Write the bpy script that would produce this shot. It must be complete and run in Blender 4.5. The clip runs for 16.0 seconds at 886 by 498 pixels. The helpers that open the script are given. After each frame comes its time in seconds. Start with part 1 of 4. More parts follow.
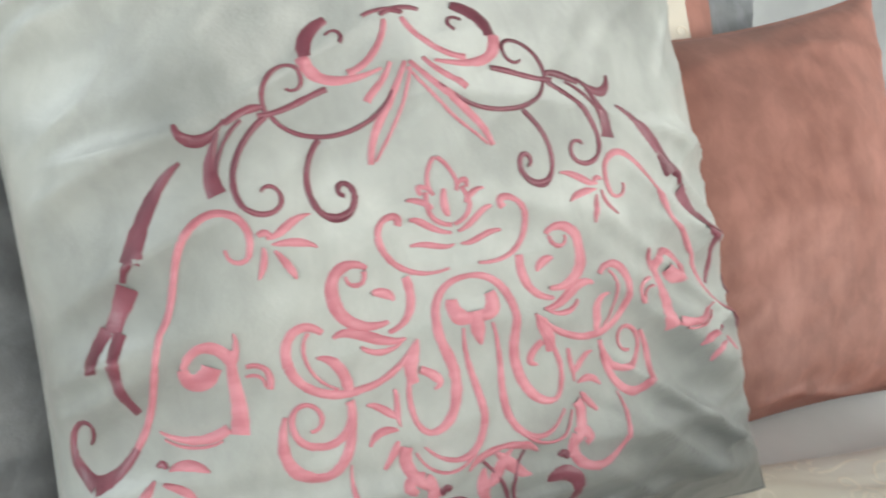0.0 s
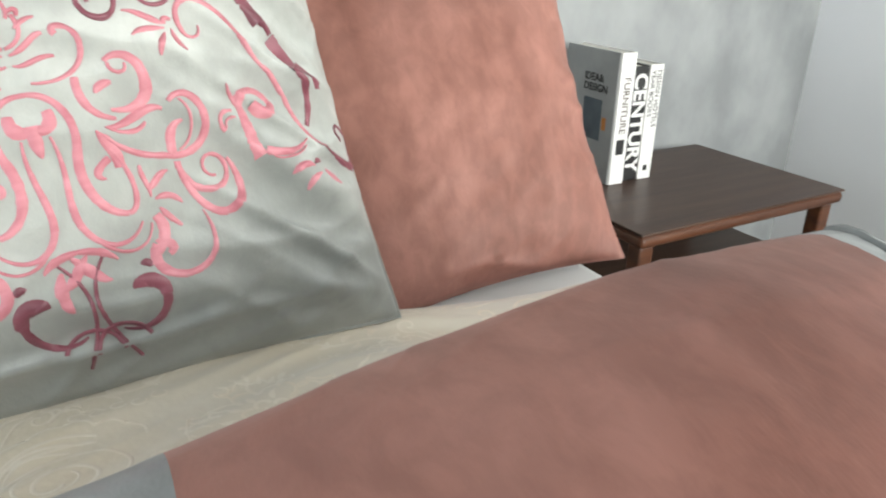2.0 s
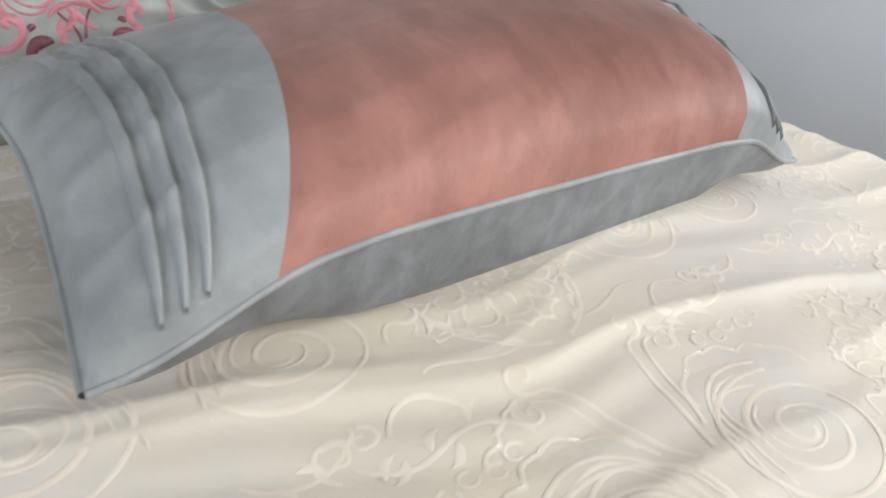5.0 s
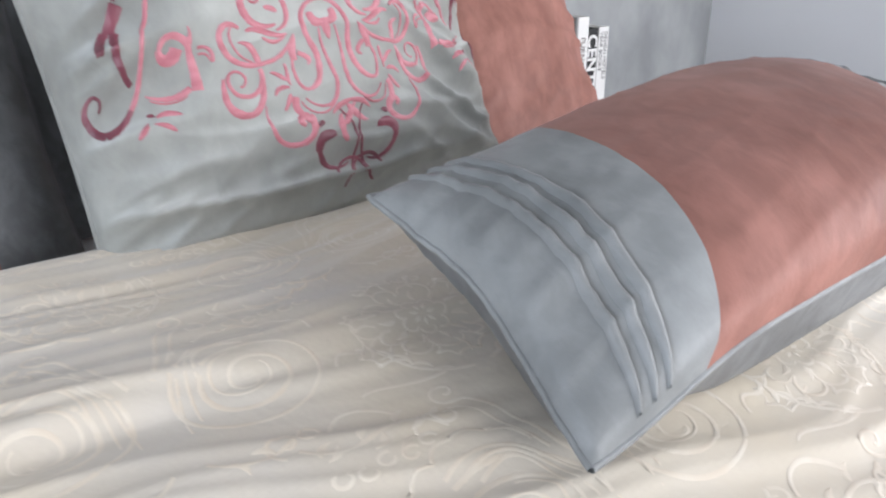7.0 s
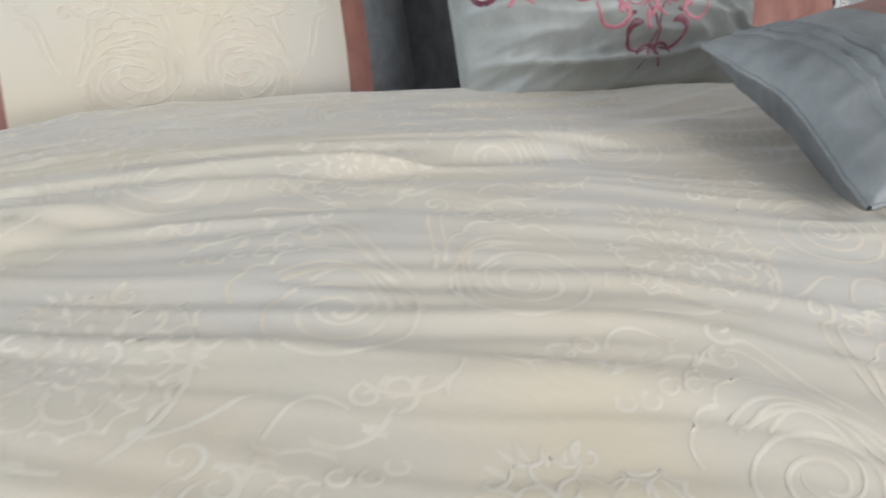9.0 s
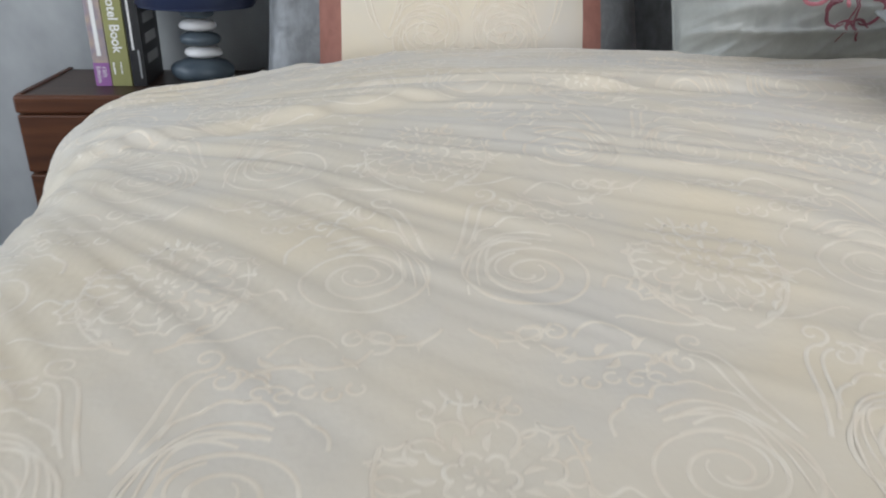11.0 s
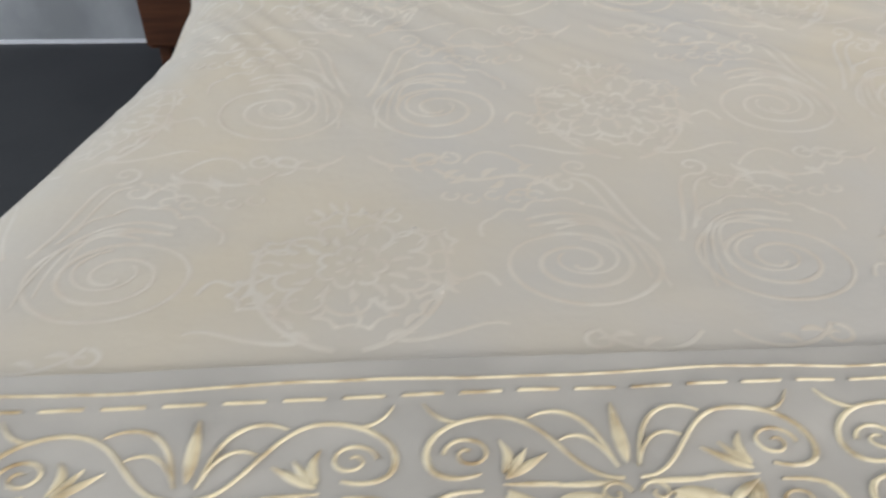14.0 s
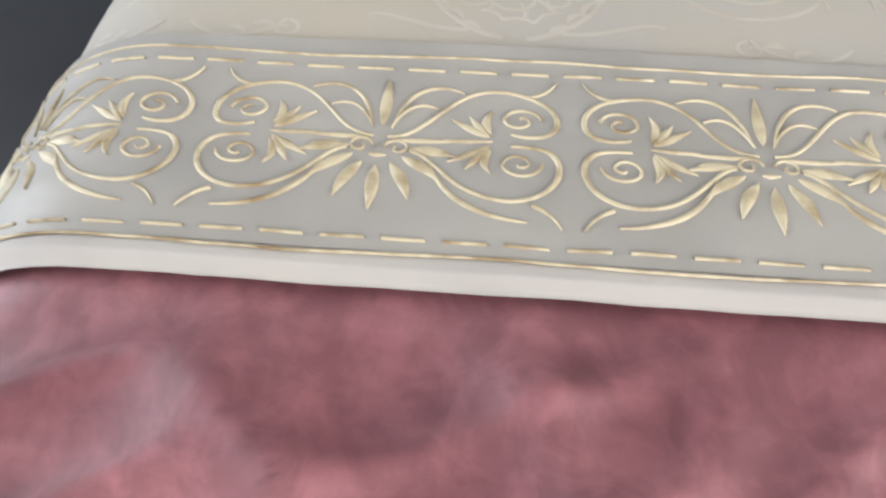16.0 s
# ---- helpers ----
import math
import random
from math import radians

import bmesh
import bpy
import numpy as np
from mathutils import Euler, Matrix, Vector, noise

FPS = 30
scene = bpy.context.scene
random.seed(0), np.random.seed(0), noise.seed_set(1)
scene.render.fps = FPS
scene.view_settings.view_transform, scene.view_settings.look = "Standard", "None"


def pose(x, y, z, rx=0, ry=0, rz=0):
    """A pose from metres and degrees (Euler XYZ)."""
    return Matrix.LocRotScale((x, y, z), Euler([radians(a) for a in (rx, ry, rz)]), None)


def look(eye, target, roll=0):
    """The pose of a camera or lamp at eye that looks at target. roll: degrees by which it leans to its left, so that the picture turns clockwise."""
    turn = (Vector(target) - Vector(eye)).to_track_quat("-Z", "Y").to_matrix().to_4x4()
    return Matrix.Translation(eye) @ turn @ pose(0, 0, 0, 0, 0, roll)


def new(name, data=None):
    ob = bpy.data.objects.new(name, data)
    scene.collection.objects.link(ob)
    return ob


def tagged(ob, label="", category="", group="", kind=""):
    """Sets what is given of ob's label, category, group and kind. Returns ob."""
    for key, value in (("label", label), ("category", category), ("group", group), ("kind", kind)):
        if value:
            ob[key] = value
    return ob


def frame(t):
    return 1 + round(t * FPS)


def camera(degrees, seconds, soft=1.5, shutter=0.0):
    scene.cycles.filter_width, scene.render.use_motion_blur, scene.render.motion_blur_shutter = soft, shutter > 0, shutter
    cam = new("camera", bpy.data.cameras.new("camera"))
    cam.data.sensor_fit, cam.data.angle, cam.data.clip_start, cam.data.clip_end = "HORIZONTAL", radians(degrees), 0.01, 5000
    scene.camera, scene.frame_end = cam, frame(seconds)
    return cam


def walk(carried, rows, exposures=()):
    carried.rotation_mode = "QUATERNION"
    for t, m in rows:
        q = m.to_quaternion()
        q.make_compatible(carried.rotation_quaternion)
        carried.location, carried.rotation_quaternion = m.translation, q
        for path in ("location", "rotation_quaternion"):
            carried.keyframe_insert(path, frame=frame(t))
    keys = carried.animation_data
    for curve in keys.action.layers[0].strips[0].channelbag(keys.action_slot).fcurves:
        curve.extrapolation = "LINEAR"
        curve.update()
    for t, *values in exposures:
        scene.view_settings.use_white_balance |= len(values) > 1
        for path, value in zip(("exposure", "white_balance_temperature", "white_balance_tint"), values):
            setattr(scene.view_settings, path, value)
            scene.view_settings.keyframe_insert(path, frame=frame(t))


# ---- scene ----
cam = camera(64.0, 16.0, soft=2.0, shutter=0.4)
PATH = [
    (0, (0.166, -0.019, 1.205), (0.791, 1.714, 0.427), 1.1),
    (0.5, (0.225, -0.05, 1.208), (0.915, 1.646, 0.403), 1.2),
    (1, (0.287, -0.102, 1.205), (1.05, 1.563, 0.401), 1.4),
    (1.5, (0.324, -0.164, 1.164), (1.165, 1.463, 0.36), 1.5),
    (2, (0.336, -0.224, 1.117), (1.242, 1.373, 0.324), 1.1),
    (2.2, (0.333, -0.233, 1.113), (1.272, 1.339, 0.307), 1.5),
    (2.5, (0.335, -0.282, 1.086), (1.288, 1.289, 0.295), 0.9),
    (3, (0.317, -0.345, 1.066), (1.301, 1.208, 0.28), 0.6),
    (3.5, (0.298, -0.413, 1.04), (1.319, 1.117, 0.255), 0.4),
    (3.7, (0.289, -0.442, 1.027), (1.326, 1.079, 0.243), 0.3),
    (5.8, (0.025, -0.494, 0.951), (1.28, 0.846, 0.157), 2.3),
    (6, (0.004, -0.479, 0.961), (1.243, 0.869, 0.156), 1.8),
    (6.5, (-0.037, -0.423, 0.987), (1.157, 0.972, 0.195), 0.6),
    (7, (-0.089, -0.394, 1.052), (1.045, 1.069, 0.293), -0.7),
    (7.5, (-0.162, -0.396, 1.071), (0.944, 1.084, 0.307), -0.6),
    (8, (-0.253, -0.43, 1.014), (0.792, 1.086, 0.233), 0.2),
    (8.5, (-0.332, -0.505, 0.989), (0.573, 1.081, 0.172), 1.4),
    (9, (-0.402, -0.564, 0.981), (0.352, 1.095, 0.158), 2.3),
    (9.5, (-0.454, -0.621, 0.963), (0.129, 1.108, 0.145), 2.4),
    (10, (-0.494, -0.696, 0.965), (-0.079, 1.081, 0.145), 2.5),
    (10.2, (-0.499, -0.731, 0.965), (-0.141, 1.056, 0.142), 2.4),
    (12.3, (-0.542, -1.105, 0.981), (-0.418, 0.704, 0.137), 0.7),
    (12.5, (-0.545, -1.118, 0.979), (-0.428, 0.692, 0.137), 0.7),
    (13, (-0.539, -1.129, 0.974), (-0.385, 0.672, 0.119), 1.2),
    (13.5, (-0.569, -1.134, 0.961), (-0.349, 0.536, -0.117), 1.4),
    (14, (-0.646, -1.148, 0.962), (-0.511, 0.42, -0.272), 1.4),
    (14.5, (-0.696, -1.188, 0.956), (-0.692, 0.268, -0.415), 0.2),
    (15, (-0.709, -1.224, 0.954), (-0.791, 0.0, -0.626), -0.9),
    (15.5, (-0.711, -1.233, 0.971), (-0.823, -0.046, -0.635), -1.2),
    (16, (-0.688, -1.235, 0.954), (-0.794, -0.08, -0.675), -0.6),
]
EXPO = [(0.0, 0.57, 6550, 4), (1.5, 0.72, 6550, 4), (2.5, 1.02, 6500, 4), (3.7, 0.68, 6500, 4), (6.0, 0.27, 6150, 13), (7.0, 0.50, 6120, 13), (8.0, 0.43, 6150, 12), (9.0, 0.18, 6200, 9), (10.0, 0.08, 6200, 9), (12.5, 0.12, 6200, 11), (14.0, 0.04, 6300, 11), (15.0, 0.20, 6350, 12), (16.0, 0.20, 6350, 12)]
walk(cam, [(t, look(eye, target, roll)) for t, eye, target, roll in PATH], EXPO)

# ---- world and light ----
world = bpy.data.worlds.new("world")
scene.world = world
world.use_nodes = True
wn = world.node_tree
sky = wn.nodes.new("ShaderNodeTexSky")
sky.sky_type, sky.sun_disc = "NISHITA", False
sky.sun_elevation, sky.sun_rotation = radians(40), radians(160)
wn.links.new(sky.outputs[0], wn.nodes["Background"].inputs[0])
wn.nodes["Background"].inputs[1].default_value = 0.1


def window_light(name, m, sx, sy, power, colour):
    d = bpy.data.lights.new(name, "AREA")
    d.shape, d.size, d.size_y, d.energy, d.color = "RECTANGLE", sx, sy, power, colour
    ob = new(name, d)
    ob.matrix_world = m
    return ob


# area lamps as daylight in three window openings, assumed and out of view
window_light("daylight_front", look((1.3, -3.95, 1.75), (1.3, 0, 1.5)), 2.2, 1.6, 95, (1.0, 0.97, 0.93))
window_light("daylight_right", look((2.5, -1.5, 1.75), (0, -0.9, 0.9)), 2.2, 1.5, 42, (1.0, 0.97, 0.94))
window_light("daylight_left", look((-3.35, -0.6, 1.6), (0, -0.6, 1.3)), 2.2, 1.7, 72, (0.90, 0.95, 1.0))


# ---- materials ----
def material(name, colour, rough=0.6, metal=0.0, sheen=0.0, second=None, scale=6.0, fine=300.0, bump=0.15, bump_scale=None, sheen_tint=None,
             stretch=(1, 1, 1), spec=0.4, contrast=(0.35, 0.65), depth=0.002, sheen_rough=0.35, nap=0.0, brush=None):
    """A surface with two scales of variation: wide patches between two colours, and fine grain as relief."""
    m = bpy.data.materials.new(name)
    m.use_nodes = True
    n, l = m.node_tree.nodes, m.node_tree.links
    b = n["Principled BSDF"]
    tc = n.new("ShaderNodeTexCoord")
    mp = n.new("ShaderNodeMapping")
    mp.inputs["Scale"].default_value = stretch
    l.new(tc.outputs["Object"], mp.inputs[0])
    big = n.new("ShaderNodeTexNoise")
    big.inputs["Scale"].default_value, big.inputs["Detail"].default_value = scale, 5
    l.new(mp.outputs[0], big.inputs["Vector"])
    ramp = n.new("ShaderNodeMapRange")
    ramp.inputs["From Min"].default_value, ramp.inputs["From Max"].default_value = contrast
    l.new(big.outputs["Fac"], ramp.inputs["Value"])
    mix = n.new("ShaderNodeMix")
    mix.data_type = "RGBA"
    second = second or tuple(c * 0.8 for c in colour)
    mix.inputs[6].default_value, mix.inputs[7].default_value = (*colour, 1), (*second, 1)
    l.new(ramp.outputs[0], mix.inputs[0])
    l.new(mix.outputs[2], b.inputs["Base Color"])
    b.inputs["Roughness"].default_value, b.inputs["Metallic"].default_value = rough, metal
    b.inputs["Specular IOR Level"].default_value = spec
    if sheen:
        b.inputs["Sheen Weight"].default_value = sheen
        b.inputs["Sheen Roughness"].default_value = sheen_rough
        b.inputs["Sheen Tint"].default_value = (*(sheen_tint or (1, 1, 1)), 1)
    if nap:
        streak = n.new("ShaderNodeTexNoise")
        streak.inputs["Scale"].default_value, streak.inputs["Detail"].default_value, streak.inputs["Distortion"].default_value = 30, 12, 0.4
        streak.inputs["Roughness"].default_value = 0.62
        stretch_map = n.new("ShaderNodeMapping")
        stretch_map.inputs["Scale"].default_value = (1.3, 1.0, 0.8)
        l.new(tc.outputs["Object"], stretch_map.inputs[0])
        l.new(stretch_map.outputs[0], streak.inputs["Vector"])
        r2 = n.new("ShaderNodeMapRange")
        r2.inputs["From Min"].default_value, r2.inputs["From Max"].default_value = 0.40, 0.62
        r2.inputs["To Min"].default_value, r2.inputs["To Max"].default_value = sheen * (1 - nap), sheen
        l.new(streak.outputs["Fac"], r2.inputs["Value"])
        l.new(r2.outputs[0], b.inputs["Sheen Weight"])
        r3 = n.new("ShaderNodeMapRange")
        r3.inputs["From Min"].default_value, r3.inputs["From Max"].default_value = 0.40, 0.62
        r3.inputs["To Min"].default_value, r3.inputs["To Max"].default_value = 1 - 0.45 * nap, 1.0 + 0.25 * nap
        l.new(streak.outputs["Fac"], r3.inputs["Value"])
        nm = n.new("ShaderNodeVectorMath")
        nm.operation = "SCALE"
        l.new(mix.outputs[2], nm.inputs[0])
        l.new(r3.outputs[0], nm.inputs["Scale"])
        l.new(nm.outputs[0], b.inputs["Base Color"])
    small = n.new("ShaderNodeTexNoise")
    small.inputs["Scale"].default_value, small.inputs["Detail"].default_value = bump_scale or fine, 3
    l.new(mp.outputs[0], small.inputs["Vector"])
    bp = n.new("ShaderNodeBump")
    bp.inputs["Strength"].default_value, bp.inputs["Distance"].default_value = bump, depth
    l.new(small.outputs["Fac"], bp.inputs["Height"])
    l.new(bp.outputs[0], b.inputs["Normal"])
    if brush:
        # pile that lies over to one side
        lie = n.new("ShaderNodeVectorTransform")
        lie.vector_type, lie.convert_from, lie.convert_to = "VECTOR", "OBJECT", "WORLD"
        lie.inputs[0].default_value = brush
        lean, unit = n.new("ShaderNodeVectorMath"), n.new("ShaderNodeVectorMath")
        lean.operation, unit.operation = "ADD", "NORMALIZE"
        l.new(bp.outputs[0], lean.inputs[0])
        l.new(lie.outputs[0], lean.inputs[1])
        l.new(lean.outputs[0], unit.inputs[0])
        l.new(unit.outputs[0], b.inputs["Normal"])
    return m


M = {}
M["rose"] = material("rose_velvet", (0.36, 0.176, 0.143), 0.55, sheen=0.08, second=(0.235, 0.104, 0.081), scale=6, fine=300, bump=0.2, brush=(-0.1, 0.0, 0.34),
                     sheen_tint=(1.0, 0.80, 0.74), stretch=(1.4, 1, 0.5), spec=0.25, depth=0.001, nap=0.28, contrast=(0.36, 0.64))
M["mauve"] = material("mauve_velvet", (0.47, 0.20, 0.215), 0.52, sheen=0.12, second=(0.30, 0.115, 0.128), scale=6, fine=700, bump=0.15,
                      sheen_tint=(1.0, 0.80, 0.86), stretch=(1.0, 2.0, 1), spec=0.4, depth=0.001, nap=0.5, contrast=(0.36, 0.60))
M["grey"] = material("grey_velvet", (0.41, 0.425, 0.405), 0.40, sheen=0.04, second=(0.23, 0.24, 0.23), scale=5, fine=420, bump=0.3, spec=0.4, depth=0.001, nap=0.2, brush=(0.0, 0.0, -0.6))
# same grey velvet for the lumbar ends, its shading put into a darker colour
M["grey_shaded"] = material("grey_velvet_shaded", (0.275, 0.288, 0.29), 0.43, sheen=0.06, second=(0.17, 0.18, 0.182), scale=6, fine=420, bump=0.2, spec=0.35, depth=0.001, nap=0.25)
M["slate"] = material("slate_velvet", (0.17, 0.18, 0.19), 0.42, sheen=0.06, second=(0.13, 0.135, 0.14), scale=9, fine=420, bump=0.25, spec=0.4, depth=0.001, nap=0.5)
M["cream"] = material("cream_jacquard", (0.60, 0.53, 0.41), 0.48, sheen=0.3, second=(0.55, 0.515, 0.455), scale=4.5, fine=110, bump=0.35, spec=0.35, depth=0.0012)
M["creamline"] = material("cream_relief", (0.655, 0.605, 0.515), 0.42, sheen=0.25, second=(0.61, 0.54, 0.44), scale=40, fine=900, bump=0.2, spec=0.45, depth=0.0006)
M["taupe"] = material("taupe_satin", (0.52, 0.49, 0.435), 0.42, sheen=0.2, second=(0.43, 0.405, 0.36), scale=9, fine=800, bump=0.1, spec=0.4, depth=0.0006)
M["gold"] = material("gold_thread", (0.76, 0.66, 0.44), 0.36, metal=0.0, second=(0.36, 0.25, 0.12), scale=45, fine=900, bump=0.5, spec=0.6,
                     stretch=(1, 1, 1), depth=0.0008, contrast=(0.45, 0.7))
M["ivory"] = material("ivory_hem", (0.64, 0.60, 0.54), 0.6, second=(0.58, 0.54, 0.49), scale=10, fine=800, bump=0.1, depth=0.0006)
M["pink"] = material("pink_thread", (0.50, 0.20, 0.235), 0.36, second=(0.38, 0.125, 0.155), scale=30, fine=700, bump=0.6, spec=0.5, stretch=(1, 1, 3), depth=0.0008)
M["wine"] = material("wine_thread", (0.115, 0.03, 0.045), 0.38, second=(0.20, 0.058, 0.08), scale=25, fine=700, bump=0.6, spec=0.5, depth=0.0008)
M["linen"] = material("white_linen", (0.78, 0.78, 0.77), 0.8, second=(0.72, 0.72, 0.71), scale=8, fine=900, bump=0.15, depth=0.0006)
M["concrete"] = material("grey_concrete_plaster", (0.37, 0.385, 0.39), 0.7, second=(0.255, 0.267, 0.273), scale=5, fine=14, bump=0.35, stretch=(1, 1, 0.75), contrast=(0.36, 0.64), depth=0.004)
M["paint"] = material("pale_wall_paint", (0.76, 0.77, 0.79), 0.6, second=(0.73, 0.74, 0.765), scale=2, fine=160, bump=0.06)
# the ceiling is out of view; mid-grey keeps its bounce light low
M["ceiling"] = material("grey_ceiling_paint", (0.4, 0.4, 0.4), 0.8, second=(0.37, 0.37, 0.37), scale=2, fine=160, bump=0.05)
M["floor"] = material("black_vinyl_floor", (0.022, 0.023, 0.026), 0.45, second=(0.03, 0.031, 0.034), scale=4, fine=60, bump=0.1)
M["walnut"] = material("walnut_wood", (0.115, 0.044, 0.02), 0.38, second=(0.055, 0.021, 0.011), scale=3, fine=30, bump=0.12, stretch=(1.2, 9, 14), contrast=(0.3, 0.7))
M["walnut_top"] = material("dark_walnut_top", (0.075, 0.045, 0.032), 0.35, second=(0.045, 0.027, 0.02), spec=0.2, scale=3, fine=30, bump=0.1, stretch=(1.2, 14, 9), contrast=(0.3, 0.7))
M["white_board"] = material("white_book_board", (0.76, 0.76, 0.75), 0.45, second=(0.72, 0.72, 0.71), scale=20, bump=0.03)
M["grey_board"] = material("grey_book_board", (0.34, 0.35, 0.35), 0.5, second=(0.30, 0.31, 0.31), scale=20, bump=0.03)
M["black_board"] = material("black_book_board", (0.02, 0.02, 0.022), 0.4, second=(0.03, 0.03, 0.03), scale=20, bump=0.03)
M["purple_board"] = material("purple_book_board", (0.30, 0.13, 0.34), 0.45, second=(0.26, 0.11, 0.3), scale=20, bump=0.03)
M["mottled_board"] = material("mottled_book_board", (0.42, 0.33, 0.26), 0.5, second=(0.22, 0.2, 0.27), scale=26, bump=0.03)
M["olive_board"] = material("olive_book_board", (0.28, 0.28, 0.12), 0.45, second=(0.25, 0.25, 0.1), scale=20, bump=0.03)
M["paper"] = material("book_pages", (0.74, 0.72, 0.66), 0.8, second=(0.6, 0.58, 0.52), scale=3, bump=0.3, stretch=(160, 1, 1))
M["orange"] = material("orange_print", (0.62, 0.25, 0.06), 0.5, bump=0.02)
M["stone_dark"] = material("dark_blue_stone", (0.055, 0.075, 0.095), 0.45, second=(0.09, 0.115, 0.135), scale=18, fine=120, bump=0.15)
M["stone_white"] = material("white_stone", (0.72, 0.72, 0.71), 0.4, second=(0.66, 0.66, 0.66), scale=14, fine=120, bump=0.08)
M["navy"] = material("navy_lamp_glaze", (0.03, 0.04, 0.085), 0.35, second=(0.04, 0.05, 0.1), scale=14, bump=0.05)


# ---- builders ----
def link_mesh(name, verts, faces, mat, parent=None, label="", smooth=True, kind=""):
    me = bpy.data.meshes.new(name)
    me.from_pydata([tuple(v) for v in verts], [], faces)
    if smooth:
        me.polygons.foreach_set("use_smooth", [True] * len(me.polygons))
    me.materials.append(M[mat])
    me.update()
    ob = new(name, me)
    if parent:
        ob.parent = parent
    if label or kind:
        tagged(ob, label, kind=kind)
    return ob


def part(name, bm, mat, parent=None, label="", smooth=False):
    me = bpy.data.meshes.new(name)
    bm.to_mesh(me)
    bm.free()
    if smooth:
        me.polygons.foreach_set("use_smooth", [True] * len(me.polygons))
    me.materials.append(M[mat])
    ob = new(name, me)
    if parent:
        ob.parent = parent
    if label:
        tagged(ob, label)
    return ob


def box(x0, x1, y0, y1, z0, z1, bevel=0.0, segments=2, bm=None):
    bm = bm or bmesh.new()
    r = bmesh.ops.create_cube(bm, size=1)
    for v in r["verts"]:
        v.co = ((x0 + x1) / 2 + v.co.x * (x1 - x0), (y0 + y1) / 2 + v.co.y * (y1 - y0), (z0 + z1) / 2 + v.co.z * (z1 - z0))
    if bevel:
        es = list({e for v in r["verts"] for e in v.link_edges})
        bmesh.ops.bevel(bm, geom=es, offset=bevel, segments=segments, affect="EDGES", profile=0.5)
    return bm


def thing(name, m, label, category, group=""):
    ob = new(name)
    ob.empty_display_size = 0.1
    ob.matrix_world = m
    return tagged(ob, label, category, group)


def structure(name, bm, mat, label, category):
    return tagged(part(name, bm, mat), label, category, kind="structure")


def smoothstep(a, b, x):
    t = min(max((x - a) / (b - a), 0), 1)
    return t * t * (3 - 2 * t)


def grid(nu, nv, f, u0=-1.0, u1=1.0, v0=-1.0, v1=1.0):
    vs = [f(u0 + (u1 - u0) * i / nu, v0 + (v1 - v0) * j / nv) for j in range(nv + 1) for i in range(nu + 1)]
    fs = [(j * (nu + 1) + i, j * (nu + 1) + i + 1, (j + 1) * (nu + 1) + i + 1, (j + 1) * (nu + 1) + i) for j in range(nv) for i in range(nu)]
    return vs, fs


# strokes: flat curves (a, h) with a width, later laid on a surface
def bez(p0, p1, p2, p3, w0, w1=None, wm=None, n=18):
    w1 = w0 if w1 is None else w1
    wm = max(w0, w1) if wm is None else wm
    out = []
    for i in range(n + 1):
        t = i / n
        c = ((1 - t) ** 3, 3 * t * (1 - t) ** 2, 3 * t * t * (1 - t), t ** 3)
        q = [sum(k * p[d] for k, p in zip(c, (p0, p1, p2, p3))) for d in (0, 1)]
        w = (1 - t) ** 2 * w0 + 2 * t * (1 - t) * wm + t * t * w1
        out.append((q[0], q[1], w))
    return out


def curl(cx, cz, r, start, turns, w0, w1=None, squash=1.0, tail=0.12, n=30):
    """A spiral from radius r inwards. start in degrees, turns positive anticlockwise."""
    w1 = w0 if w1 is None else w1
    out = []
    for i in range(n + 1):
        t = i / n
        a = radians(start) + 2 * math.pi * turns * t
        rr = r * ((1 - t) ** 0.85 + tail * t)
        out.append((cx + rr * math.cos(a), cz + squash * rr * math.sin(a), w0 + (w1 - w0) * t))
    return out


def leaf(x, z, angle, length, width, bend=0.0, n=10):
    a = radians(angle)
    out = []
    for i in range(n + 1):
        t = i / n
        s = math.sin(math.pi * t ** 0.8) * width + 0.0002
        o = bend * length * math.sin(math.pi * t)
        out.append((x + math.cos(a) * t * length - math.sin(a) * o, z + math.sin(a) * t * length + math.cos(a) * o, s))
    return out


def lay(strokes, surface, lift=0.0012, edge=0.0):
    """Ribbons with a rounded cross-section that lie on surface(a, h, height)."""
    vs, fs = [], []
    for n, s in enumerate(strokes):
        base = len(vs)
        over = 0.00003 * (n % 7)
        for i, (a, h, w) in enumerate(s):
            p, q = s[max(i - 1, 0)], s[min(i + 1, len(s) - 1)]
            dx, dz = q[0] - p[0], q[1] - p[1]
            d = math.hypot(dx, dz) or 1
            nx, nz = -dz / d * w / 2, dx / d * w / 2
            for k, up in ((-1, edge), (-0.6, lift * 0.85), (0, lift), (0.6, lift * 0.85), (1, edge)):
                vs.append(surface(a + nx * k, h + nz * k, up + over))
        for i in range(len(s) - 1):
            for k in range(4):
                b = base + i * 5 + k
                fs.append((b, b + 5, b + 6, b + 1))
    return vs, fs


# ---- the room ----
WALL, LEFT, RIGHT, FRONT, TOP = 1.27, -3.4, 2.55, -4.0, 2.8
structure("floor", box(LEFT - 0.2, RIGHT + 0.2, FRONT - 0.2, WALL + 0.2, -0.1, 0.0), "floor", "matt black vinyl floor beside the bed", "floor")
structure("ceiling", box(LEFT - 0.2, RIGHT + 0.2, FRONT - 0.2, WALL + 0.2, TOP, TOP + 0.1), "ceiling", "plain mid-grey ceiling, unseen, darkened to cut bounce light", "ceiling")
structure("wall_north", box(LEFT - 0.2, RIGHT, WALL, WALL + 0.2, 0, TOP), "concrete", "grey concrete-look plaster wall behind the bed", "wall")
structure("baseboard", box(LEFT, RIGHT, WALL - 0.008, WALL - 0.0005, 0.0, 0.012), "paint", "thin pale joint strip at the foot of the wall", "baseboard")


